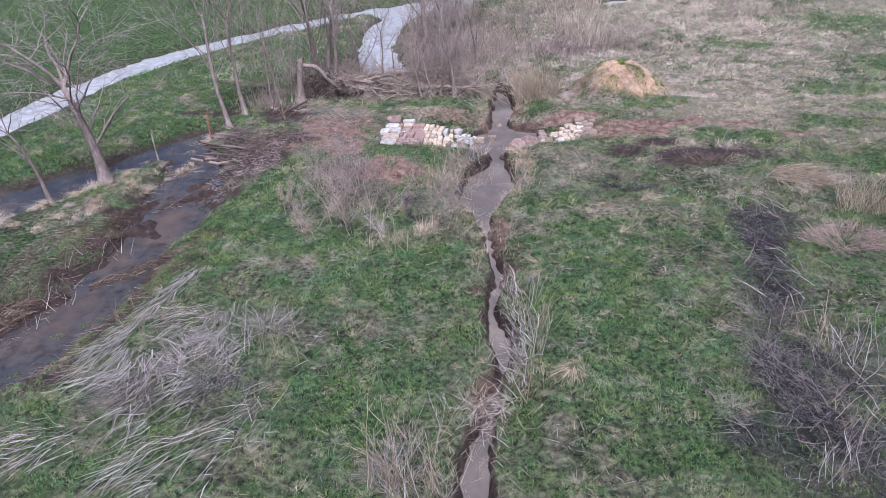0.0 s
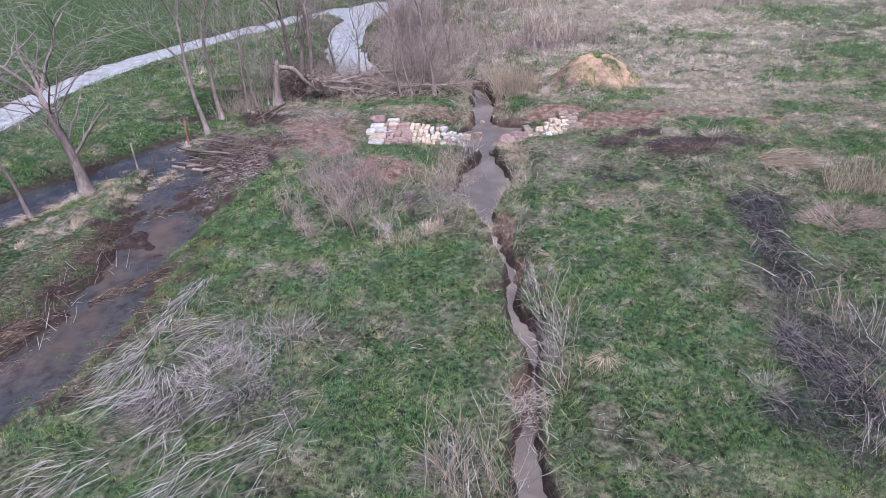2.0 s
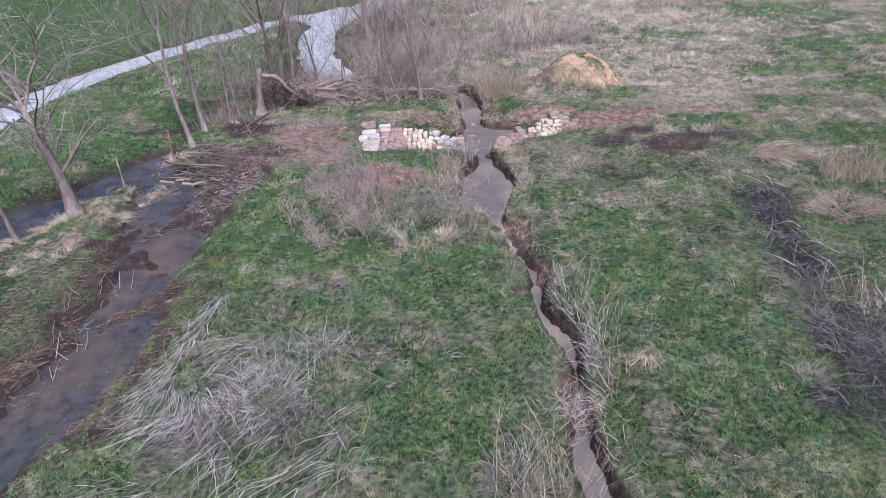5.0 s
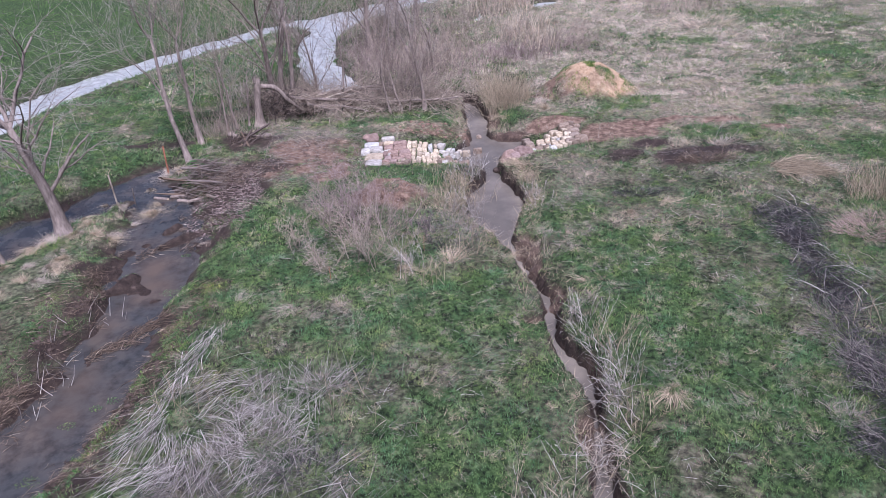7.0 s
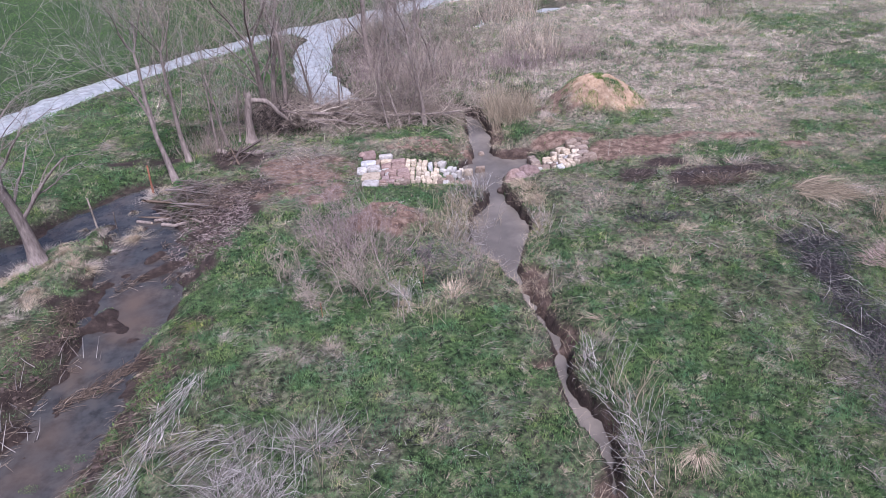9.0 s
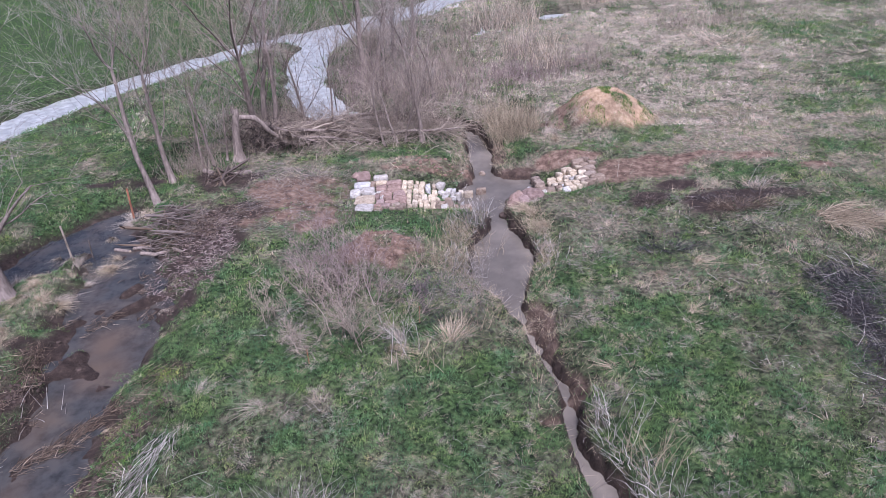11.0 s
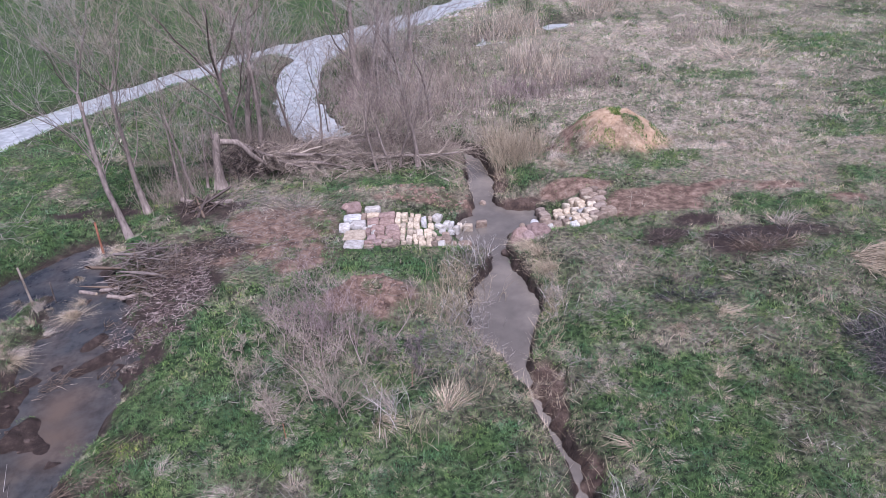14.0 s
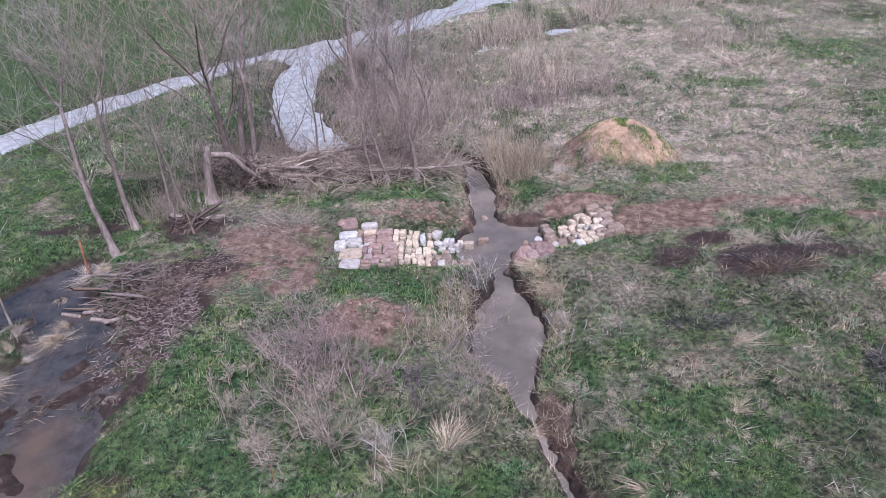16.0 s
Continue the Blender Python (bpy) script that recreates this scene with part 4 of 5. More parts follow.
# the row of tussocks between the two waters, and round the stick dam
for (ax, ay), (bx, by), count, wob in (((-19.6, 17.0), (-17.6, 21.0), 16, .3), ((-17.6, 21.2), (-16.2, 23.4), 6, .4), ((-16.4, 23.2), (-15.4, 23.8), 3, .3), ((-17.2, 17.4), (-16.2, 21.8), 10, .4),
                                       ((-15.4, 26.2), (-14.8, 26.8), 5, .3), ((-15.4, 22.9), (-15.0, 23.6), 2, .2)):
    for k in range(count):
        f = (k + trnd.random()) / count
        tuft(ax + (bx - ax) * f + trnd.gauss(0, wob), ay + (by - ay) * f + trnd.gauss(0, wob), trnd.uniform(.7, 1.25), TUFTS, "straw-yellow tussock of dead grass at the water's edge", "tussocks by the pond")
for x, y, sz in [(-16.5, 23.8, 1.5), (-16.3, 23.6, 1.2), (-15.5, 23.4, 1.0), (-17.1, 22.5, 1.4), (-16.9, 22.1, 1.1), (-15.9, 21.5, 1.4), (-16.2, 21.2, 1.2), (-17.0, 20.3, 1.5), (-15.5, 22.5, .8), (-15.9, 25.4, .9),
                 (-15.8, 26.8, 1.6), (-15.5, 27.0, 1.3), (-18.1, 20.9, 1.5), (-17.9, 21.3, 1.2), (-17.1, 24.2, 1.2), (-15.1, 24.0, 1.2), (-17.5, 19.3, 1.0), (-12.7, 20.9, .8), (-12.4, 16.3, .7)]:
    tuft(x, y, sz * .72, TUFTS, "straw-yellow tussock of dead grass at the water's edge", "tussocks by the pond")
for x, y, sz in [(-8.87, 16.6, 1.1), (-10.4, 17.2, 1.0), (-4.6, 18.9, 1.6), (-6.1, 18.5, 1.2), (-5.9, 18.9, 1.2), (-8.2, 18.6, 1.3), (-8.8, 18.9, 1.1), 
                 (-1.5, 24.4, 1.3), (-1.7, 23.3, 1.2), (-0.2, 22.9, 1.0), (1.6, 19.6, 1.0), (0.3, 13.1, 1.2), (-1.9, 25.2, 1.3), (-2.0, 25.7, 1.2), (2.4, 21.8, 1.2), (1.2, 21.4, 1.3),
                 (-0.2, 31.3, 1.6), (-0.6, 31.8, 1.5), (7.9, 24.1, 2.0), (7.4, 23.8, 1.7), (8.4, 23.9, 1.8), (5.6, 26.2, 1.4), (-9.9, 31.5, 1.2), (-9.2, 31.2, 1.3), (-14.2, 28.4, 1.2)]:
    tuft(x, y, sz * .95, TUFTS, "pale bunch of dead grass standing in the meadow", "dry tufts in the meadow")
count = 0
while count < 150:
    x, y = trnd.uniform(-13, 11), trnd.uniform(8, 34)
    d, p, r = (float(v[0]) for v in banks(np.array([x]), np.array([y])))
    sr = [float(v[0]) for v in soils(np.array([x]), np.array([y]))]
    if min(d, p, r) < 0.15 or max(sr[0], sr[1]) > 0.4 or not view_keep(x, y) or (-8.3 < x < -4 and 25.5 < y < 28.6) or (-1.6 < x < 1.1 and 26.4 < y < 29):
        continue
    if trnd.random() > 0.35 + 0.65 * (d < 1.0) + 0.3 * (x > 0):
        continue
    tuft(x, y, trnd.uniform(.7, 1.5), SMALL, "small straw tuft of dead grass in the turf", "dry tufts in the meadow")
    count += 1

# ---- dead stalks, brambles and reeds ----
srng = np.random.default_rng(21)


def straw_tufts(name, count, box, per, size, mat, label):
    """Little tufts past counting, joined: blades that spread from each centre."""
    x, y = srng.uniform(box[0], box[1], count), srng.uniform(box[2], box[3], count)
    red, mud, lush, pale, clay = soils(x, y)
    k = (np.min(banks(x, y), 0) > .1) & view_keep(x, y) & (srng.random(len(x)) < 1 - np.maximum(red, mud)) & (srng.random(len(x)) < .25 + 1.2 * step(.4, .65, vnoise(x, y, 2.4, 88)))
    k &= (channel_side(x, y) > 0)
    x, y = x[k], y[k]
    n = len(x) * per
    s = np.repeat(size * srng.uniform(.35, 1.0, len(x)) ** 1.0 * srng.uniform(.7, 1.4, len(x)), per)
    cx, cy = np.repeat(x, per), np.repeat(y, per)
    a, r = srng.uniform(0, 6.28, n), srng.random(n) ** .6
    drift = np.repeat(srng.uniform(0, 6.28, len(x)), per)
    bx, by = cx + np.cos(a) * r * s * .5, cy + np.sin(a) * r * s * .5
    base = np.stack([bx, by, height(bx, by) - .01], 1)
    w = srng.uniform(.0035, .0075, n)
    u = np.stack([-np.sin(a), np.cos(a), np.zeros(n)], 1) * w[:, None] / 2
    tip = base + np.stack([(np.cos(a) + .8 * np.cos(drift)) * s * srng.uniform(.3, .9, n), (np.sin(a) + .8 * np.sin(drift)) * s * srng.uniform(.3, .9, n), s * srng.uniform(.03, .42, n)], 1)
    v = np.stack([base - u, base + u, tip], 1).reshape(-1, 3)
    place(name, mesh(name, v, np.arange(3 * n).reshape(-1, 3), mat), label=label, category="grass", kind="stuff")


straw_tufts("straw_tufts", 1000, (-13, 13, 7, 22), 62, .24, TUSSOCK, "small straw-coloured tufts through the turf")
straw_tufts("straw_tufts", 700, (-13, 13, 7, 22), 62, .26, GREY_TUSSOCK, "small grey tufts of dead weed through the turf")
straw_tufts("straw_tufts", 1900, (-13, 18, 22, 36), 40, .26, GREY_TUSSOCK, "small straw-coloured tufts through the turf")
straw_tufts("straw_tufts", 2300, (-2, 26, 30, 58), 40, .4, FAR_STRAW, "pale clumps of dead grass on the far slope")
straw_tufts("straw_tufts", 2200, (-12, 24, 34, 58), 26, .3, STRAW, "pale tufts of dead grass on the far slope")


def patch(cx, cy, rx, ry, count, power=0.5):
    a, r = srng.uniform(0, 2 * math.pi, count), srng.uniform(0, 1, count) ** power
    r = r * (0.45 + 1.1 * fbm(cx + 1.4 * np.cos(a), cy + 1.4 * np.sin(a), 0.9, 53, 3))
    x, y = cx + rx * r * np.cos(a), cy + ry * r * np.sin(a)
    return x, y, height(x, y)


def stalks(name, x, y, z, heading, rise, length, radius, mat, label, sag=0.15, category="dead stalks", kind="stuff", joints=3):
    n = len(x)
    tall = length * srng.uniform(.5, 1.25, n)
    way = np.stack([np.cos(heading), np.sin(heading), rise], 1)
    start = np.stack([x, y, z], 1)
    bend = np.stack([srng.normal(0, .12, n) * tall, srng.normal(0, .12, n) * tall, -sag * tall * srng.uniform(.3, 1.2, n)], 1)
    return place(name, stems(name, start, way, tall, radius * srng.uniform(.6, 1.4, n), bend, mat, srng, joints), label=label, category=category, kind=kind)


def fan(name, cx, cy, rx, ry, count, length, radius, mat, label, lean=0.5, sag=0.2, kind="", group=""):
    """Stalks that spread from one root patch."""
    x, y, z = patch(cx, cy, rx, ry, count)
    h = np.arctan2(y - cy, x - cx) + srng.normal(0, .9, count)
    ob = stalks(name, x, y, z - .02, h, srng.uniform(.4, 2.4, count) / max(lean, .05) * .5, length, radius, mat, label, sag, "dead weeds", kind)
    if group:
        tagged(ob, group=group)
    return ob


# stalks laid flat beside the pond
n = 1300
f = srng.uniform(0, 1, n)
x, y = -9.6 - 1.9 * f + srng.normal(0, .75, n), 13.2 - 3.6 * f + srng.normal(0, .75, n)
k = (fbm(x, y, .9, 83, 2) > .48) & (x > -11.5) & (banks(x, y)[1] > .5)
x, y, n = x[k], y[k], int(k.sum())
stalks("flattened_stalks", x, y, height(x, y) + srng.uniform(.02, .3, n), np.arctan2(-.88, -.46) + 1.9 * (vnoise(x, y, 1.1, 84) - .5) + srng.normal(0, .35, n), srng.uniform(-.05, .4, n), .8, .0052, STALK, "bleached dead stalks lying flat over the grass", .12)
n = 900
x, y = srng.uniform(-11.6, -6.6, n), srng.uniform(8.0, 11.4, n)
k = (fbm(x, y, 1.0, 86, 2) > .5) & (banks(x, y)[1] > .4)
x, y, n = x[k], y[k], int(k.sum())
stalks("flattened_stalks", x, y, height(x, y) + srng.uniform(.02, .25, n), np.arctan2(-.88, -.46) + 1.4 * (vnoise(x, y, 1.2, 87) - .5) + srng.normal(0, .35, n), srng.uniform(-.05, .35, n), .85, .0056, STALK, "bleached dead stalks lying flat over the grass", .12)
n = 320
f = srng.uniform(0, 1, n)
x, y = -10.6 - .75 * f + srng.normal(0, .17, n), 15.9 - 4.2 * f + srng.normal(0, .2, n)
stalks("flattened_stalks", x, y, height(x, y) + srng.uniform(.02, .16, n), np.arctan2(-.97, -.2) + srng.normal(0, .24, n), srng.uniform(-.1, .12, n), .55, .006, STALK, "drift of bleached stalks along the pond edge", .1)
for cx, cy, rx, ry, c, ln in [(-8.6, 11.9, .9, .8, 420, .9), (-7.5, 10.9, .8, .7, 320, .8), (-7.5, 13.6, .6, .5, 90, .9), (-9.9, 10.3, .7, .7, 140, 1.0), (-6.6, 10.2, .5, .5, 70, .8), (-8.8, 13.0, .35, .3, 60, .8)]:
    fan("dead_weed_clump", cx, cy, rx, ry, c, ln, .0042, (STALK, BRAMBLE)[int(c) % 3 == 2], "tangled clump of bleached dead weed stems", .75, .35, "", "dead weed clumps")


for cx, cy, rx, ry, c in [(-9.0, 12.2, .7, .6, 460), (-8.0, 11.2, .7, .6, 420), (-7.6, 13.6, .5, .4, 300), (-9.9, 10.6, .6, .5, 400), (-9.1, 13.6, .3, .25, 200), (-3.2, 9.4, .6, .5, 350), (5.4, 12.4, .6, .8, 300), (5.0, 15.6, .5, .6, 250), (4.7, 13.8, .4, .5, 260), (3.6, 12.0, .35, .35, 160)]:
    fan("dry_weed_clump", cx, cy, rx, ry, c, .5, .0035, WEED, "feathery mauve-grey clump of dry weeds", .8, .25, "stuff")


# tan stems standing thick on the left bank of the pool
for cx, cy, rx, ry, c in [(-4.3, 23.9, .5, 1.1, 380), (-4.2, 21.6, .6, 1.0, 320), (-4.6, 22.7, .6, .7, 260), (-1.7, 24.6, .35, .9, 240), (-1.75, 22.8, .25, .6, 110)]:
    x, y, z = patch(cx, cy, rx, ry, c)
    stalks("bank_stems", x, y, z, srng.uniform(0, 6.28, c), srng.uniform(.4, 2.4, c), .5, .0045, TUSSOCK if cy > 22.5 else WEED, "tan dead stems thick on the ditch bank", .3)


def branched_weed(x, y, tall, count, seed, mat, label, tilt=0.25):
    """Upright dead weeds past counting, each stem with short side twigs."""
    r = random.Random(seed)
    t = Tubes()
    for _ in range(count):
        p = Vector((r.gauss(0, .28), r.gauss(0, .28), 0))
        d = Vector((r.gauss(0, tilt), r.gauss(0, tilt), 1)).normalized()
        h = tall * r.uniform(.45, 1.05)
        pts = [p]
        for k in range(5):
            d = (d + Vector((r.gauss(0, .1), r.gauss(0, .1), 0))).normalized()
            pts.append(pts[-1] + d * h / 5)
        t.add(pts, [.006, .0055, .005, .0045, .004, .003], 3)
        for k in range(2, 6):
            for _ in range(r.choice((1, 2, 3))):
                s = (d + Vector((r.gauss(0, .7), r.gauss(0, .7), .2))).normalized()
                q = pts[k] + s * h * r.uniform(.06, .17)
                t.add([pts[k], q, q + (s + Vector((0, 0, .4))) * h * .06], [.0035, .003, .002], 3)
    place("tall_dead_weeds", t.mesh("tall_dead_weeds", mat), label=label, category="dead weeds", kind="stuff", at=pose(x, y, ground_z(x, y) - .03))


for k, (x, y, h, c) in enumerate([(-2.95, 9.0, 2.1, 12), (-2.6, 8.7, 1.8, 9), (-2.1, 9.3, 1.2, 10), (-3.2, 9.6, 1.1, 8), (-0.75, 14.6, 1.3, 9), (-0.9, 13.4, 1.2, 9), (-0.8, 12.2, .9, 6), (-1.1, 15.6, 1.0, 6),
                                  (-6.9, 12.6, 1.4, 5), (-7.6, 12.4, 1.5, 6), (-10.6, 12.9, 1.4, 3), (-5.9, 18.3, 1.2, 7), (-4.9, 17.9, .8, 5), (6.4, 13.9, 1.3, 9), (6.0, 14.8, 1.1, 7), (5.2, 10.4, 1.4, 6), (5.6, 11.6, 1.0, 6),
                                  (-3.9, 24.9, 1.1, 10), (-3.7, 23.6, 1.2, 9), (-1.6, 22.6, 1.0, 5), (-5.2, 22.4, 1.0, 8), (-4.3, 22.2, .9, 8), (-4.8, 24.0, .9, 8), (5.6, 26.0, .8, 4), (-4.0, 19.3, .9, 5)]):
    branched_weed(x, y, h, int(c * 2.2), 300 + k, TUSSOCK if k % 2 == 0 else STALK, "upright bleached dead weed with short side twigs")

for x, y, h, c, tilt in [(-3.75, 25.1, .75, 14, .8), (-3.85, 23.4, .8, 12, .7), (-3.95, 22.6, .7, 9, .8), (-1.75, 22.1, .7, 8, .5), (-4.3, 24.1, .8, 10, .6), (-2.3, 11.2, .9, 12, .7)]:
    branched_weed(x, y, h, c, int(-x * 100 + y), STALK, "pale bare bush leaning over the ditch bank", tilt)

# stems leaning over the ditch
n = 150
f = srng.uniform(10.2, 16.2, n)
x = np.interp(f, [10, 11.2, 12.3, 13.4, 14.4, 15.4, 16.5], [-1.3, -1.3, -1.15, -.95, -1.15, -1.4, -1.4]) + srng.normal(0, .14, n)
stalks("ditch_reeds", x, f, height(x, f), srng.uniform(1.2, 5.0, n), srng.uniform(.2, 1.6, n), .65, .005, STALK, "pale reed stems leaning over the ditch", .25)
n = 46
f = srng.uniform(12.0, 15.8, n)
x = np.interp(f, [12, 13.4, 14.4, 15.8], [-.95, -.8, -.95, -1.35]) + srng.normal(0, .14, n)
stalks("ditch_reeds", x, f, height(x, f), srng.normal(3.4, .9, n), srng.uniform(.4, 2.6, n), 1.25, .0078, STALK, "long pale stalks leaning over the ditch", .3, joints=5)
n = 90
x, y = srng.uniform(-8, 8, n), srng.uniform(9, 24, n)
k = np.min(banks(x, y), 0) > .3
x, y, n = x[k], y[k], int(k.sum())
stalks("lone_stalks", x, y, height(x, y) + .02, srng.uniform(0, 6.28, n), srng.uniform(.0, .5, n), .65, .005, GREY_TUSSOCK, "single pale stalks lying in the turf", .1, joints=4)
x, y, z = patch(-1.55, 11.5, .5, .55, 240)
stalks("ditch_brush", x, y, np.maximum(z, LOW + .05) + srng.uniform(0, .3, 240), srng.uniform(0, 6.28, 240), srng.uniform(-.1, .6, 240), .45, .0048, GREY_TUSSOCK, "pale brush caught across the ditch", .2)
# brambles
for cx, cy, rx, ry, c in [(5.2, 13.0, 1.1, 1.6, 460), (5.4, 16.8, .8, 1.6, 220), (5.4, 11.0, 1.4, 1.2, 330), (5.7, 19.8, .9, 1.4, 200), (7.2, 12.8, 1.5, 2.0, 300), (6.0, 20.9, 1.0, .5, 140), (3.8, 11.2, .6, .5, 90)]:
    c *= 4
    x, y, z = patch(cx, cy, rx, ry, c)
    stalks("bramble_thicket", x, y, z, srng.uniform(0, 6.28, c), srng.uniform(.05, 1.2, c), .65, .0045, BRAMBLE, "dark tangle of bare bramble stems", .5, "brambles", "stuff", 4)
    k = c // 26
    x, y, z = patch(cx, cy, rx, ry, k)
    stalks("bramble_canes", x, y, z + srng.uniform(.1, .4, k), srng.normal(2.6, 1.1, k), srng.uniform(.0, .9, k), 1.0, .0046, (STALK, WEED)[int(cy) % 2], "bleached canes lying over the brambles", .25)
n = 2600
f = srng.uniform(9, 21, n)
x = np.interp(f, [9, 11.4, 12.7, 13.9, 16.6, 19.5, 21], [6.2, 5.6, 5.0, 4.7, 5.5, 5.6, 5.5]) + srng.normal(0, .3, n)
stalks("bramble_thicket", x, f, height(x, f), srng.uniform(0, 6.28, n), srng.uniform(.1, 1.4, n), .5, .005, BRAMBLE, "dark tangle of bare bramble stems", .5, "brambles", "stuff", 3)
n = 9000
x, y, z = patch(5.6, 14.4, 2.0, 5.6, n)
k = fbm(x, y, .6, 95, 3) > .5
x, y, z = x[k], y[k], z[k]
place("bramble_undergrowth", blades("bramble_undergrowth", x, y, z, srng.uniform(.06, .2, len(x)), srng.uniform(.008, .018, len(x)), srng.uniform(.2, .95, len(x)), GREEN, srng), label="dark green grass growing through the brambles", category="grass", kind="stuff")
# loose low brush in the turf
for cx, cy, rx, ry, c, mat in [(-4.4, 14.2, 2.2, 1.0, 180, BRAMBLE), (-3.6, 12.4, 1.2, .8, 80, BRAMBLE), (-4.2, 21.0, 1.2, 1.0, 260, STALK), (-4.6, 19.9, 1.0, .6, 160, BRAMBLE), (-5.3, 21.2, .8, .7, 160, BRAMBLE),
                               (-3.9, 23.6, .6, 1.6, 150, STALK), (-8.6, 19.7, 1.0, .7, 200, STALK), (4.5, 25.4, 1.1, .5, 190, BRAMBLE), (3.4, 23.5, 2.4, .5, 160, BRAMBLE), (5.6, 24.5, 1.2, .4, 110, STALK),
                               (-10.3, 28.9, 1.5, .9, 380, STALK), (-11.6, 29.6, 1.2, .7, 160, STALK), (1.5, 24.6, 2.0, .8, 130, STALK), (-3.75, 25.1, .4, .45, 110, BRAMBLE), (3, 15, 3, 5, 60, STALK), (-6, 15, 3, 4, 70, STALK)]:
    x, y, z = patch(cx, cy, rx, ry, c)
    stalks("loose_brush", x, y, np.maximum(z, LOW) + srng.uniform(0, .12, c), srng.uniform(0, 6.28, c), srng.uniform(-.05, .45, c), .4, .004, WEED if mat is STALK else mat, "loose dead stems strewn in the turf", .2)
for mat, c0, per in ((WEED, 90, 34), (BRAMBLE, 80, 22), (STALK, 40, 14)):
    cx, cy = srng.uniform(-10.5, 9.5, c0), srng.uniform(9, 26, c0)
    k = view_keep(cx, cy) & (np.min(banks(cx, cy), 0) > .5)
    cx, cy = np.repeat(cx[k], per), np.repeat(cy[k], per)
    x, y = cx + srng.normal(0, .28, len(cx)), cy + srng.normal(0, .2, len(cx))
    stalks("strewn_brush", x, y, height(x, y) + srng.uniform(.0, .08, len(x)), srng.uniform(0, 6.28, len(x)), srng.uniform(-.02, .5, len(x)), .32, .0038, mat, "scattered wisps of dead stems in the turf", .2)
n = 60000
x, y = srng.uniform(-31, 2, n), srng.uniform(14, 64, n)
k = (np.abs(banks(x, y)[2]) < .45) & (fbm(x, y, .7, 55, 3) > .5)
x, y = x[k], y[k]
place("river_edge_grass", blades("river_edge_grass", x, y, np.maximum(height(x, y), WATER), srng.uniform(.08, .22, len(x)), srng.uniform(.02, .045, len(x)), srng.uniform(.3, .95, len(x)), GREEN, srng), label="ragged grass standing in the river's edge", category="grass", kind="stuff")
# standing reeds
for cx, cy, rx, ry, c, h in [(-2.2, 31.9, .8, .7, 520, 1.3), (-1.5, 32.6, .8, .7, 380, 1.3), (-2.5, 33.2, .5, .6, 200, 1.3), (-0.1, 43.2, 1.4, 1.6, 420, 1.5), (0.7, 41.0, .9, .7, 200, 1.1), (9.4, 21.8, 1.0, .6, 420, 1.0), (-0.6, 50.5, 2.6, 1.6, 420, 1.9), (5.4, 55.0, 1.6, 1.0, 240, 1.8), (11.5, 57, 3.5, 1.4, 300, 1.5), (-3.0, 33.8, .4, .5, 60, 1.1)]:
    x, y, z = patch(cx, cy, rx, ry, c)
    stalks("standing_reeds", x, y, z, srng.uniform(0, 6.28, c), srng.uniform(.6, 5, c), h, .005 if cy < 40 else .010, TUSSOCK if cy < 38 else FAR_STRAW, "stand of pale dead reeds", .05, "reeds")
n = 420
x, y, z = patch(7.5, 23.9, .9, .7, n)
stalks("flattened_reeds", x, y, z + .05, srng.normal(-.6, .5, n), srng.uniform(.05, .7, n), .9, .008, TUSSOCK, "fallen fan of tan dead reeds", .3, "reeds")
# long dead grass along the ditch banks
n = 34000
f = srng.uniform(8, 34, n)
c = np.array(DITCH)[::-1]
x = np.interp(f, c[:, 1], c[:, 0]) + srng.normal(0, 1.15, n)
d = banks(x, f)[0]
k = (d > .02) & (d < .65) & (srng.random(n) < (.35 + .65 * vnoise(x, f, 1.2, 77)) * np.where(f < 19, .3, 1)) & ~((f > 25.7) & (f < 29.2))
x, y = x[k], f[k]
place("bank_grass", blades("bank_grass", x, y, height(x, y), srng.uniform(.15, .45, len(x)), srng.uniform(.006, .013, len(x)), srng.uniform(.5, .97, len(x)), TUSSOCK, srng), label="long dead grass hanging over the ditch banks", category="grass", kind="stuff")


# ---- shrubs and thickets ----
def shrub(x, y, tall, count, seed, mat, label, spread=.24):
    r = random.Random(seed)
    t = Tubes()
    for _ in range(count):
        p = Vector((r.gauss(0, .3), r.gauss(0, .25), 0))
        grow((t, t, 0), r, p, Vector((r.gauss(0, spread) + p.x * .5, r.gauss(0, spread) + p.y * .5, 1)), tall * r.uniform(.36, .56), .013, 3, .55, .05, (3, 3, 3, 4), .0034)
    place("bare_shrub", t.mesh("bare_shrub", mat), label=label, category="shrub", group="bare shrubs", at=pose(x, y, ground_z(x, y) - .03))


for k, (x, y, h, c, mat) in enumerate([(-7.0, 19.0, 2.2, 12, TWIG), (-7.7, 20.6, 2.3, 10, RED_TWIG), (-6.6, 20.8, 2.0, 8, RED_TWIG), (-8.0, 21.7, 2.1, 9, RED_TWIG), (-9.0, 19.9, .9, 5, TWIG), (-5.6, 20.3, .9, 7, BRAMBLE_TWIG), (-7.2, 21.6, 2.1, 5, RED_TWIG), (-8.1, 18.9, 1.0, 5, TWIG), (-9.6, 20.9, .7, 4, TWIG)]):
    shrub(x, y, h, c, 500 + k, mat, "bare multi-stemmed shrub with fine reddish-grey twigs")


def shrub_kind(tall, count, seed, mat):
    r = random.Random(seed)
    t = Tubes()
    for _ in range(count):
        p = Vector((r.gauss(0, .35), r.gauss(0, .35), 0))
        grow((t, t, 0), r, p, Vector((r.gauss(0, .35), r.gauss(0, .35), 1)), tall * r.uniform(.4, .7), .016, 2, .5, .05, (3, 3, 3))
    return t.mesh("bare_shrub", mat)


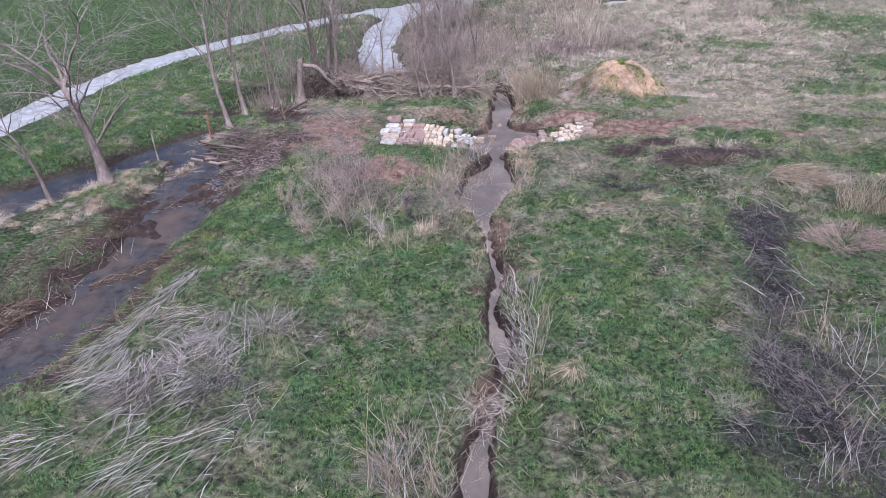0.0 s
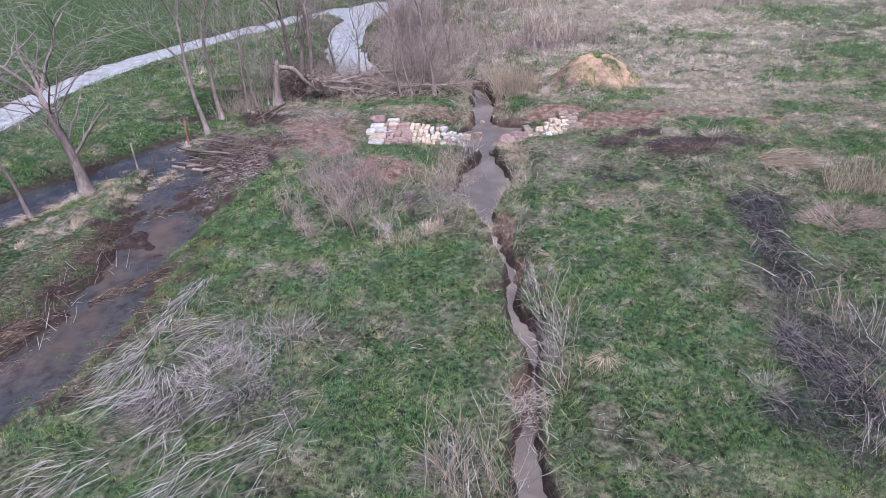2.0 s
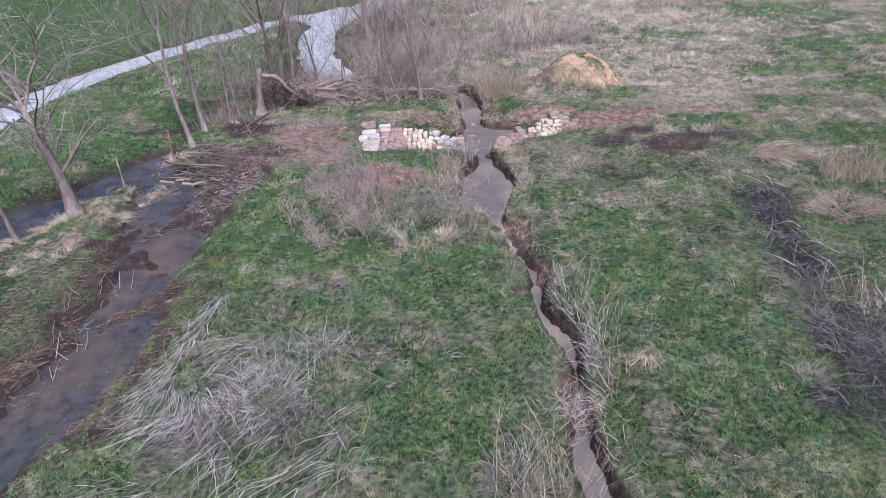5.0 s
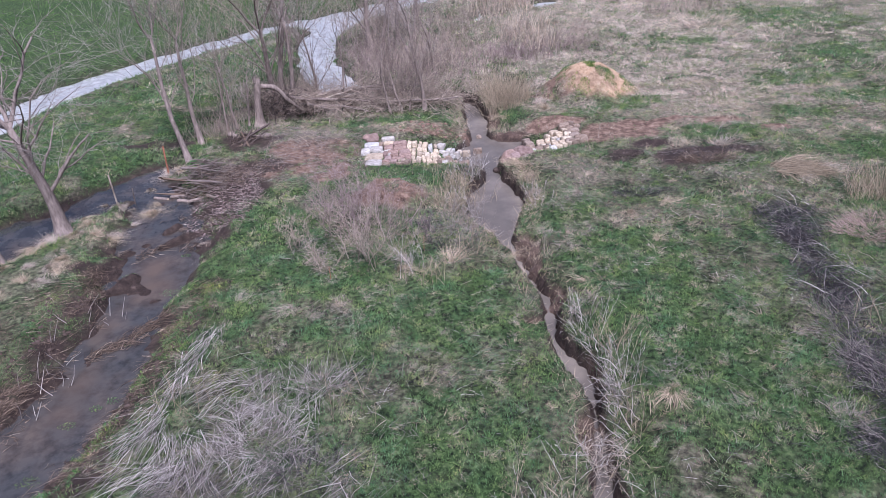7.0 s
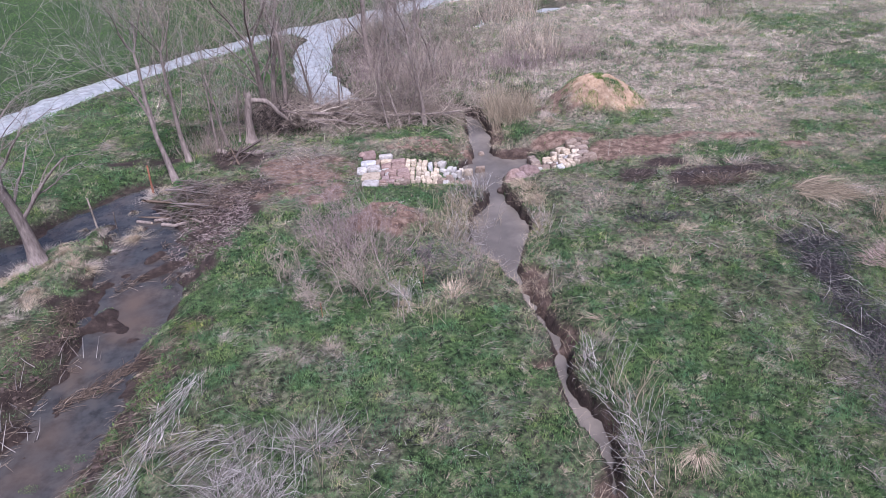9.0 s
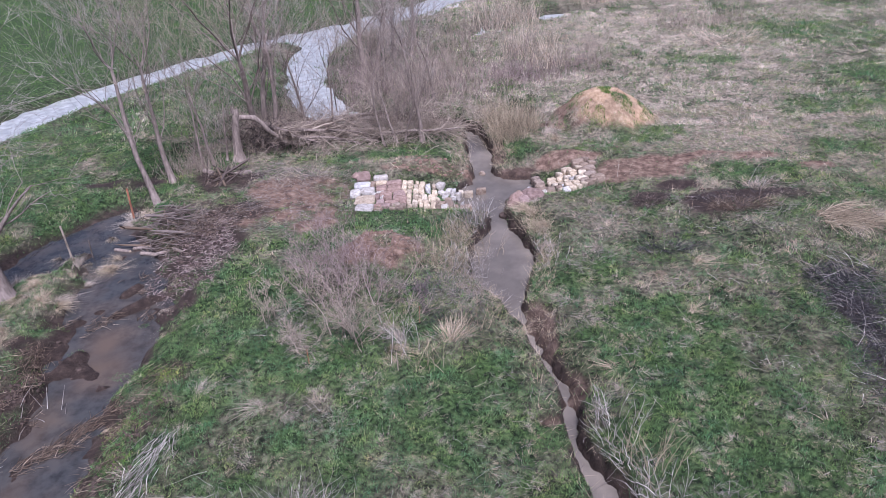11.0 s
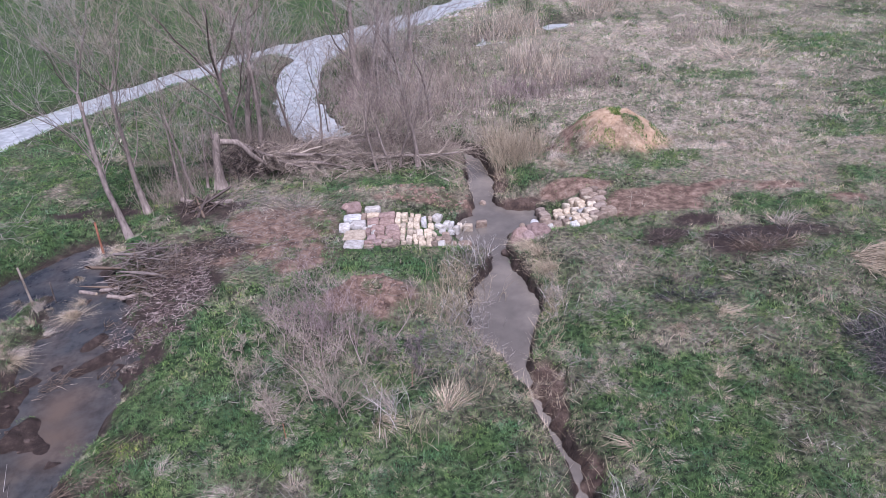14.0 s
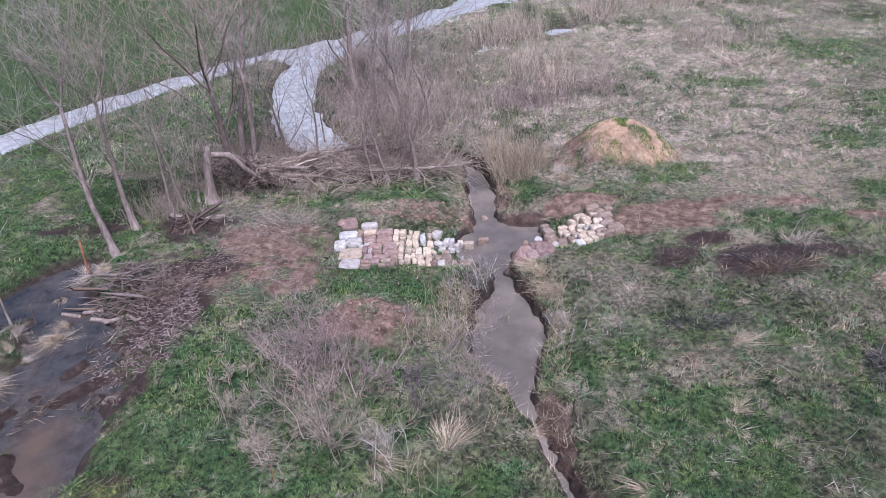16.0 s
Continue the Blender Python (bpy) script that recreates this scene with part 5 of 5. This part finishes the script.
KINDS = [shrub_kind(2.4, 5, 600 + k, (TWIG, TWIG, RED_TWIG)[k % 3]) for k in range(5)]
hrnd = random.Random(77)
for cx, cy, rx, ry, count, size in [(-6.6, 37.0, 2.8, 2.8, 6, .85), (-6.4, 42.0, 3.2, 3.6, 7, .95), (-12.3, 33.4, 1.8, 1.0, 5, .9), (1.2, 40.5, 2.4, 2.0, 6, .7), (-9.0, 47.0, 2.2, 2.4, 6, 1.0), (10.5, 47.5, 2.2, 1.6, 4, .7), (-7.2, 33.2, 2.2, .6, 5, .7), (-9.3, 32.3, 2.4, .5, 8, .62), (-11.6, 31.7, 1.1, .5, 5, .6), (-5.6, 32.2, 1.4, .5, 5, .55), (-2.4, 44.5, 1.6, 2.0, 5, .8)]:
    for _ in range(count):
        for _ in range(9):
            a, r = hrnd.uniform(0, 6.28), hrnd.random() ** .5
            x, y = cx + rx * r * math.cos(a), cy + ry * r * math.sin(a)
            if min(float(v[0]) for v in banks(np.array([x]), np.array([y]))) > .25:
                break
        sz = size * hrnd.uniform(.7, 1.25)
        place("bare_shrub", hrnd.choice(KINDS), label="bare grey-brown shrub in the river thicket", category="shrub", group="thicket shrubs",
              at=pose(x, y, ground_z(x, y) - .03, 0, 0, hrnd.uniform(0, 360)) @ Matrix.Diagonal((sz, sz, sz * hrnd.uniform(.8, 1.2), 1)))


def thicket(name, cx, cy, rx, ry, count, tall, radius, mat, label):
    x, y = cx + srng.normal(0, .55, count) * rx, cy + srng.normal(0, .55, count) * ry
    z = height(x, y)
    k = np.minimum(banks(x, y)[2], banks(x, y)[0]) > .1
    x, y, z = x[k], y[k], z[k]
    stalks(name, x, y, z, srng.uniform(0, 6.28, len(x)), srng.uniform(.9, 4, len(x)), tall, radius, mat, label, .1, "thicket", "stuff", 4)


thicket("bare_thicket", -6.6, 37.0, 4.2, 3.6, 1700, .75, .008, RED_TWIG, "low reddish-brown undergrowth by the river")
thicket("bare_thicket", -8.6, 39.6, 2.6, 3.6, 1100, .8, .009, RED_TWIG, "low reddish-brown undergrowth by the river")
thicket("bare_thicket", -4.6, 40.0, 2.6, 3.6, 900, .7, .009, TWIG, "low grey-brown undergrowth by the river")
thicket("bare_thicket", -1.2, 39.4, 2.0, 1.6, 700, .6, .009, RED_TWIG, "low grey-purple thicket beyond the soil mound")
thicket("bare_thicket", -6.6, 36.8, 3.2, 3.0, 420, 1.3, .008, TWIG, "dense thicket of bare grey-brown saplings")
thicket("bare_thicket", -6.6, 41.5, 3.6, 4.0, 260, 1.3, .010, RED_TWIG, "dense thicket of bare reddish saplings")
thicket("bare_thicket", -6.0, 33.0, 2.6, 1.0, 450, 1.2, .007, TWIG, "low thicket of bare twigs over the stream")
thicket("bare_thicket", -12.2, 33.2, 2.0, 1.4, 700, 1.5, .007, TWIG, "dense thicket of bare grey-brown saplings")
thicket("bare_thicket", -14.2, 29.8, 1.4, .6, 260, 1.2, .006, TWIG, "low bare twigs beside the broken trunk")
thicket("bare_thicket", 1.5, 40.5, 3.0, 2.4, 350, .9, .009, RED_TWIG, "low grey-purple thicket beyond the soil mound")
thicket("bare_thicket", 10.5, 47.5, 2.8, 2.0, 250, 1.0, .010, TWIG, "low bare scrub on the far slope")
thicket("bare_thicket", -8.5, 46.5, 2.4, 3.0, 500, 1.7, .011, TWIG, "bare scrub along the river bank")


# ---- fallen trees, broken trunk and stick dam ----
def fallen_tree(x, y, z, heading, length, girth, depth, seed, label, mat=TWIG):
    r = random.Random(seed)
    root = place("fallen_tree", None, label=label, category="fallen tree", group="fallen trees", at=pose(x, y, ground_z(x, y) + z, 0, 0, heading))
    trunk, boughs = Tubes(), Tubes()
    p, d, pts, radii = Vector((0, 0, 0)), Vector((1, 0, .03)), [], []
    for k in range(9):
        pts.append(p.copy())
        radii.append(girth * (1.25 - k / 9))
        d = (d + Vector((0, r.gauss(0, .08), r.gauss(0, .05) - .012))).normalized()
        p = p + d * length / 8
    trunk.add(pts, radii, 8)
    for k in range(2, 9):
        for _ in range(r.choice((1, 2, 2))):
            nd = (Vector((.9, 0, 0)) + Vector((0, r.gauss(0, .7), r.uniform(-.15, .6)))).normalized()
            grow((boughs, boughs, 0), r, pts[k], nd, length * r.uniform(.16, .34), max(radii[k] * .5, .012), depth, .55, .0, (3, 3, 4, 5))
    place("trunk", trunk.mesh("trunk", PALE_BARK), root)
    place("crown", boughs.mesh("crown", mat), root)


for k, (x, y, z, a, ln, g) in enumerate([(-12.3, 31.9, .75, -5, 4.4, .09), (-11.5, 32.6, .6, 7, 5.0, .10), (-10.6, 31.7, .4, -9, 3.8, .06), (-8.6, 32.5, .3, -14, 4.2, .07), (-9.4, 33.2, .5, 10, 4.4, .08),
                                         (-7.4, 31.9, .35, -6, 3.4, .06), (-12.4, 32.4, .9, -32, 2.2, .1), (-11.2, 31.8, .5, -40, 1.9, .06)]):
    fallen_tree(x, y, z, a, ln, g, 2, 700 + k, "fallen bare tree lying in the stream-side tangle")

broken = place("broken_trunk", None, label="snapped grey tree trunk standing with a torn top", category="tree stump", at=pose(-12.8, 30.6, ground_z(-12.8, 30.6) - .05))
t = Tubes()
t.add([(0, 0, 0), (.02, 0, .35), (.04, .03, 1.0), (.12, .03, 1.5), (.2, .05, 1.95), (.22, .05, 2.08)], [.28, .18, .15, .15, .12, .06], 11)
place("trunk", t.mesh("trunk", BARK), broken)
t = Tubes()
for k in range(7):
    a = k * .9
    t.add([(.16 + .12 * math.cos(a), .05 + .1 * math.sin(a), 1.95), (.17 + .12 * math.cos(a), .05 + .12 * math.sin(a), 2.15 + .1 * (k % 3))], [.05, .008], 4)
place("splinter", t.mesh("splinter", PALE_BARK), broken, "torn splinters")
t = Tubes()
t.add([(.1, .1, 1.6), (.32, .16, 1.72), (.55, .2, 1.7), (.8, .3, 1.62), (1.0, .34, 1.42), (1.2, .45, 1.05), (1.5, .6, .7), (1.75, .8, .3)], [.07, .12, .10, .12, .09, .1, .07, .05], 7)
place("bent_limb", t.mesh("bent_limb", BARK), broken)

# roots and twigs tangled round the fallen trees
n = 1500
x = srng.uniform(-13, -4.2, n)
y = 32.3 + srng.normal(0, .75, n) + .25 * np.sin(x)
y = np.where(channel(x, y, DITCH) < .3, 31.9, y)
stalks("brush_tangle", x, y, height(x, y) + srng.uniform(0, .9, n) * np.interp(x, [-13, -10, -4], [1, .9, .5]), srng.normal(0, 1.25, n) + np.where(srng.random(n) < .3, math.pi, 0), srng.normal(.1, .6, n), .9, .0085, TWIG, "tangle of dead branches along the stream", .3, "brush", "stuff", 4)
n = 420
x, y, z = patch(-11.9, 31.5, 1.3, .6, n)
stalks("root_tangle", x, y, z + srng.uniform(0, 1.3, n), srng.uniform(0, 6.28, n), srng.uniform(-1, .3, n), .8, .012, DARKWOOD, "dark torn roots beside the broken trunk", .3, "roots", "stuff", 4)

wrnd = random.Random(31)


def stick_pile(name, label, cx, cy, rx, ry, hump, sticks, logs, heading, mat):
    """A heap of separate sticks and a few logs, each its own piece."""
    heap = place(name, None, label=label, category="stick pile", at=pose(cx, cy, ground_z(cx, cy)))
    kinds = []
    for k in range(10):
        t = Tubes()
        p, d, pts = Vector((-.5, 0, 0)), Vector((1, 0, 0)), []
        for i in range(5):
            pts.append(p.copy())
            d = (d + Vector((0, wrnd.gauss(0, .24), wrnd.gauss(0, .16)))).normalized()
            p = p + d * .25
        t.add(pts, [.5, .48, .42, .36, .22], 5)
        me = t.mesh("stick", mat if k % 5 < 3 else (DARKWOOD, BROWN_REED)[k % 2])
        kinds.append(me)
    for k in range(sticks + logs):
        big = k >= sticks
        a, r = wrnd.uniform(0, 6.28), wrnd.random() ** .6
        x, y = cx + rx * r * math.cos(a), cy + ry * r * math.sin(a)
        ln, th = (wrnd.uniform(.8, 1.9), wrnd.uniform(.06, .11)) if big else (wrnd.uniform(.25, .8) * (1 if k % 4 else 1.9), wrnd.uniform(.012, .036))
        z = max(ground_z(x, y), WATER - .05) + .04 + hump * (1 - r * r) * wrnd.random()
        turn = wrnd.uniform(0, 360) if k % 3 else heading + wrnd.gauss(0, 30)
        me = kinds[k % len(kinds)]
        at = Matrix.Translation((x - cx, y - cy, z - ground_z(cx, cy))) @ pose(0, 0, 0, 0, wrnd.gauss(0, 17), turn) @ Matrix.Diagonal((ln, th, th, 1))
        place("log" if big else "stick", me, heap, at=at)
    return heap


stick_pile("beaver_dam", "beaver dam of grey and peeled sticks heaped in mud", -13.6, 25.1, 1.1, 1.1, .7, 285, 9, 150, STICK)
stick_pile("driftwood_pile", "dark heap of broken driftwood and bark", -13.0, 29.2, .8, .55, .12, 60, 6, 70, DARKWOOD)
x, y, z = patch(-12.4, 24.0, 1.5, 2.6, 900)
stalks("wood_chips", x, y, np.maximum(z, WATER) + .02, srng.uniform(0, 6.28, 900), srng.uniform(-.1, .25, 900), .22, .008, STICK, "gnawed chips and broken twigs strewn over mud", .05, "wood chips", "stuff", 2)
x, y, z = patch(-12.7, 25.0, 1.5, 1.5, 700)
stalks("dam_twigs", x, y, np.maximum(z, WATER) + srng.uniform(.02, .45, 700), srng.uniform(0, 6.28, 700), srng.uniform(-.3, .4, 700), .35, .006, BROWN_REED, "fine twigs woven through the stick dam", .1, "twigs", "stuff", 2)
# growth on the pond's muddy bank and moss in its shallows
n = 9000
f = srng.uniform(0, 1, n)
x, y = np.interp(f, [0, .35, .7, 1], [-13.1, -12.1, -11.75, -11.4]) + srng.normal(0, .32, n), 10.6 + 7.4 * f
k = (banks(x, y)[1] > .0) & (fbm(x, y, .5, 97, 3) > .5)
x, y = x[k], y[k]
place("bank_weeds", blades("bank_weeds", x, y, height(x, y), srng.uniform(.05, .16, len(x)), srng.uniform(.01, .022, len(x)), srng.uniform(.2, .95, len(x)), GREEN, srng), label="olive-green weeds on the dark pond bank", category="grass", kind="stuff")
n = 900
f = srng.uniform(0, 1, n)
x, y = np.interp(f, [0, .35, .7, 1], [-12.9, -12.0, -11.7, -11.4]) + srng.normal(0, .28, n), 10.6 + 7.6 * f
stalks("bank_litter", x, y, np.maximum(height(x, y), WATER) + .02, srng.normal(-1.9, .7, n), srng.uniform(-.05, .3, n), .35, .006, BROWN_REED, "soaked reed litter on the muddy bank", .05, "litter", "stuff", 2)
for cx, cy, r, c in [(-12.7, 13.8, .18, 260), (-13.0, 13.55, .16, 220), (-13.4, 13.0, .2, 240), (-13.5, 11.4, .22, 300), (-11.75, 14.6, .3, 420), (-14.4, 19.3, .25, 260), (-13.0, 20.4, .15, 160), (-12.8, 18.3, .3, 400), (-15.3, 18.6, .5, 700), (-15.7, 17.4, .5, 700), (-15.4, 20.2, .4, 500), (-13.2, 15.9, .12, 120)]:
    x, y, z = patch(cx, cy, r, r * .7, c)
    place("pond_moss", blades("pond_moss", x, y, np.maximum(z, WATER), srng.uniform(.02, .06, c), srng.uniform(.006, .013, c), srng.uniform(.3, .95, c), GREEN, srng), label="green water weed breaking the pond surface", category="water weed", kind="stuff")
x, y, z = patch(-12.3, 23.6, 1.3, 2.8, 1100)
stalks("leaf_litter", x, y, np.maximum(z, WATER) + .02, srng.uniform(0, 6.28, 1100), srng.uniform(-.1, .4, 1100), .16, .009, RED_TWIG, "reddish-brown litter trodden into the mud", .05, "litter", "stuff", 2)
# drift lines in the pond
for (ax, ay), (bx, by), count in (((-15.4, 13.0), (-14.4, 15.0), 300), ((-14.4, 15.0), (-13.0, 16.2), 110), ((-12.6, 16.0), (-12.0, 16.3), 110), ((-15.1, 20.4), (-14.4, 22.1), 120), ((-14.5, 21.7), (-13.5, 21.9), 110), ((-14.4, 22.1), (-14.0, 22.8), 90), ((-13.0, 20.6), (-12.6, 22.4), 90), ((-15.4, 19.4), (-14.8, 17.6), 130), ((-13.2, 16.2), (-12.3, 17.2), 90), ((-14.6, 20.2), (-13.4, 21.4), 70), ((-15.9, 12.4), (-15.0, 14.2), 200)):
    count = int(count * 2.4)
    f = srng.uniform(0, 1, count)
    x, y = ax + (bx - ax) * f + srng.normal(0, .13, count), ay + (by - ay) * f + srng.normal(0, .13, count)
    k = vnoise(x, y, .55, 68) > .42
    x, y, count = x[k], y[k], int(k.sum())
    stalks("drift_line", x, y, np.maximum(height(x, y), WATER) + srng.uniform(0, .08, count), math.atan2(by - ay, bx - ax) + srng.normal(0, .6, count), srng.uniform(-.03, .12, count), .3, .0075, BROWN_REED, "drift line of soaked reed stems in shallow water", .05, "drift", "stuff", 2)
n = 1300
x, y, z = patch(-15.5, 15.6, 1.2, 4.2, n)
stalks("bank_litter", x, y, np.maximum(z, WATER) + .01, srng.uniform(0, 6.28, n), srng.uniform(-.05, .3, n), .34, .0065, BROWN_REED, "soaked reed litter on the muddy bank", .05, "litter", "stuff", 2)
n = 1500
x, y, z = patch(-10.0, 27.0, 2.6, 2.4, n)
stalks("soil_litter", x, y, z + .01, srng.uniform(0, 6.28, n), srng.uniform(-.05, .25, n), .24, .005, WEED, "dry twig litter on bare soil", .05, "litter", "stuff", 2)
n = 30
x, y, z = patch(-14.4, 15.6, .8, 2.6, n)
stalks("pond_stubs", x, y, z, srng.uniform(0, 6.28, n), srng.uniform(.8, 3, n), .65, .012, STALK, "cut stems poking out of the pond", .02, "dead stalks", "stuff", 2)


# ---- posts, wire and stakes ----
def post(x, y, tall, radius, lean, mat, label, name="fence_post"):
    t = Tubes()
    t.add([(0, 0, -.1), (lean[0] * .5, lean[1] * .5, tall * .5), (lean[0], lean[1], tall)], [radius, radius, radius * .9], 6)
    root = place(name, None, label=label, category="post", group="fence posts by the pond", at=pose(x, y, max(ground_z(x, y), WATER)))
    place("shaft", t.mesh("shaft", mat), root)
    t = Tubes()
    t.add([(lean[0], lean[1], tall - .005), (lean[0] * 1.02, lean[1] * 1.02, tall + .03)], [radius * 1.15, radius * .8], 6)
    place("cap", t.mesh("cap", mat), root)


post(-15.7, 26.8, 1.12, .035, (.06, 0), ORANGE, "rust-orange steel fence post leaning at the water")
post(-16.6, 24.0, 1.15, .032, (0, 0), POSTWOOD, "weathered wooden fence post standing in water")
post(-16.05, 24.2, .62, .02, (.05, 0), STEEL, "short dark steel fence post in water")
post(-9.75, 36.6, 1.35, .03, (-.05, 0), STEEL, "dark steel fence post in the pool")
post(-9.35, 36.9, .8, .025, (.03, 0), STEEL, "dark steel fence post in the pool")
post(1.35, 27.5, .62, .01, (.02, 0), POSTWOOD, "thin grey survey stake in mud", "survey_stake")
post(-5.85, 17.7, .5, .012, (0, 0), POSTWOOD, "thin wooden survey stake in the grass", "survey_stake")
post(-8.0, 18.0, .42, .010, (0, 0), ORANGE, "short orange-tipped stake in the grass", "survey_stake")
post(-5.4, 19.6, .5, .010, (.03, 0), ORANGE, "short orange-tipped stake in the grass", "survey_stake")
t = Tubes()
t.add([(-15.66, 26.8, .75), (-16.1, 25.6, .42), (-16.5, 24.2, .5), (-17.2, 22.2, .55)], [.006] * 4, 3)
place("fence_wire", t.mesh("fence_wire", STEEL), label="sagging dark fence wire between the posts", category="wire")

post(-0.35, 32.6, .8, .014, (.02, 0), POSTWOOD, "thin pale survey stake beside the soil mound", "survey_stake")

# ---- dark brush in the trampled hollow and reddish dead weeds ----
for cx, cy, rx, ry, c, ln, mat, lb in [(4.7, 24.9, 1.0, .4, 520, .5, BROWN_REED, "matted heap of brown brush in a muddy hollow"), (2.0, 25.6, .5, .3, 220, .4, DARKWOOD, "dark low brush in wet mud"),
                                       (8.0, 19.6, 1.2, .7, 760, .5, REDWEED, "pinkish-tan bed of dead weeds"), (1.8, 22.7, 1.1, .3, 300, .5, BRAMBLE, "dark strewn stems in the grass"),
                                       (5.8, 26.3, .6, .3, 220, .45, STRAW, "pale matted grass beside the hollow"), (-9.6, 28.8, 1.6, .7, 700, .35, STRAW, "matted grey-straw stems over bare ground"),
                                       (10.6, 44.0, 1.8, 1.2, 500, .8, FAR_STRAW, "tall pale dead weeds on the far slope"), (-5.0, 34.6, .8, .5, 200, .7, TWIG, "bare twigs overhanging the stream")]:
    fan("dead_brush", cx, cy, rx, ry, c, ln, .0055 if cy < 40 else .010, mat, lb, .9, .3, "stuff")


# ---- cut logs by the dam ----
def cut_log(x, y, ln, r, turn, mat, label):
    """A short log with bark, and a pale cut at each end."""
    root = place("cut_log", None, label=label, category="log", group="cut logs in the pond", at=pose(x, y, max(ground_z(x, y), WATER) + r * .35, 0, wrnd.uniform(-6, 6), turn))
    t = Tubes()
    t.add([(-ln / 2, 0, 0), (-ln / 6, .01, .005), (ln / 6, -.01, .008), (ln / 2, .012, 0)], [r, r * .96, r * .98, r * .9], 9)
    place("bark", t.mesh("bark", mat), root)
    for s in (-1, 1):
        t = Tubes()
        t.add([(s * ln / 2, .006, 0), (s * (ln / 2 + .035), .006, 0)], [r * .9, r * .35], 8)
        place("gnawed_end", t.mesh("gnawed_end", STICK_END), root, "pale gnawed wood")


for x, y, ln, r, a in [(-15.2, 24.5, .55, .06, -12), (-14.6, 24.6, .5, .06, 8), (-14.2, 24.2, .6, .07, -8), (-13.6, 24.0, .7, .06, 14), (-13.0, 23.7, .5, .05, -30), (-12.9, 25.6, .45, .06, 20), (-12.4, 29.4, .6, .09, 15), (-13.7, 29.5, .5, .1, -25)]:
    cut_log(x, y, ln, r, a, BARK, "short gnawed log with pale ends lying by the dam")


# ---- snapped sapling on the far meadow ----
t = Tubes()
t.add([(0, 0, -.05), (.02, 0, .25), (.0, .02, .45), (-.05, .02, .58)], [.045, .04, .035, .015], 7)
t.add([(.0, .02, .45), (.14, 0, .56), (.3, -.05, .42)], [.02, .015, .006], 5)
place("snapped_sapling", t.mesh("snapped_sapling", STICK_END), label="snapped pale sapling stub in the meadow", category="tree stump", at=pose(14.3, 29.0, ground_z(14.3, 29.0)))
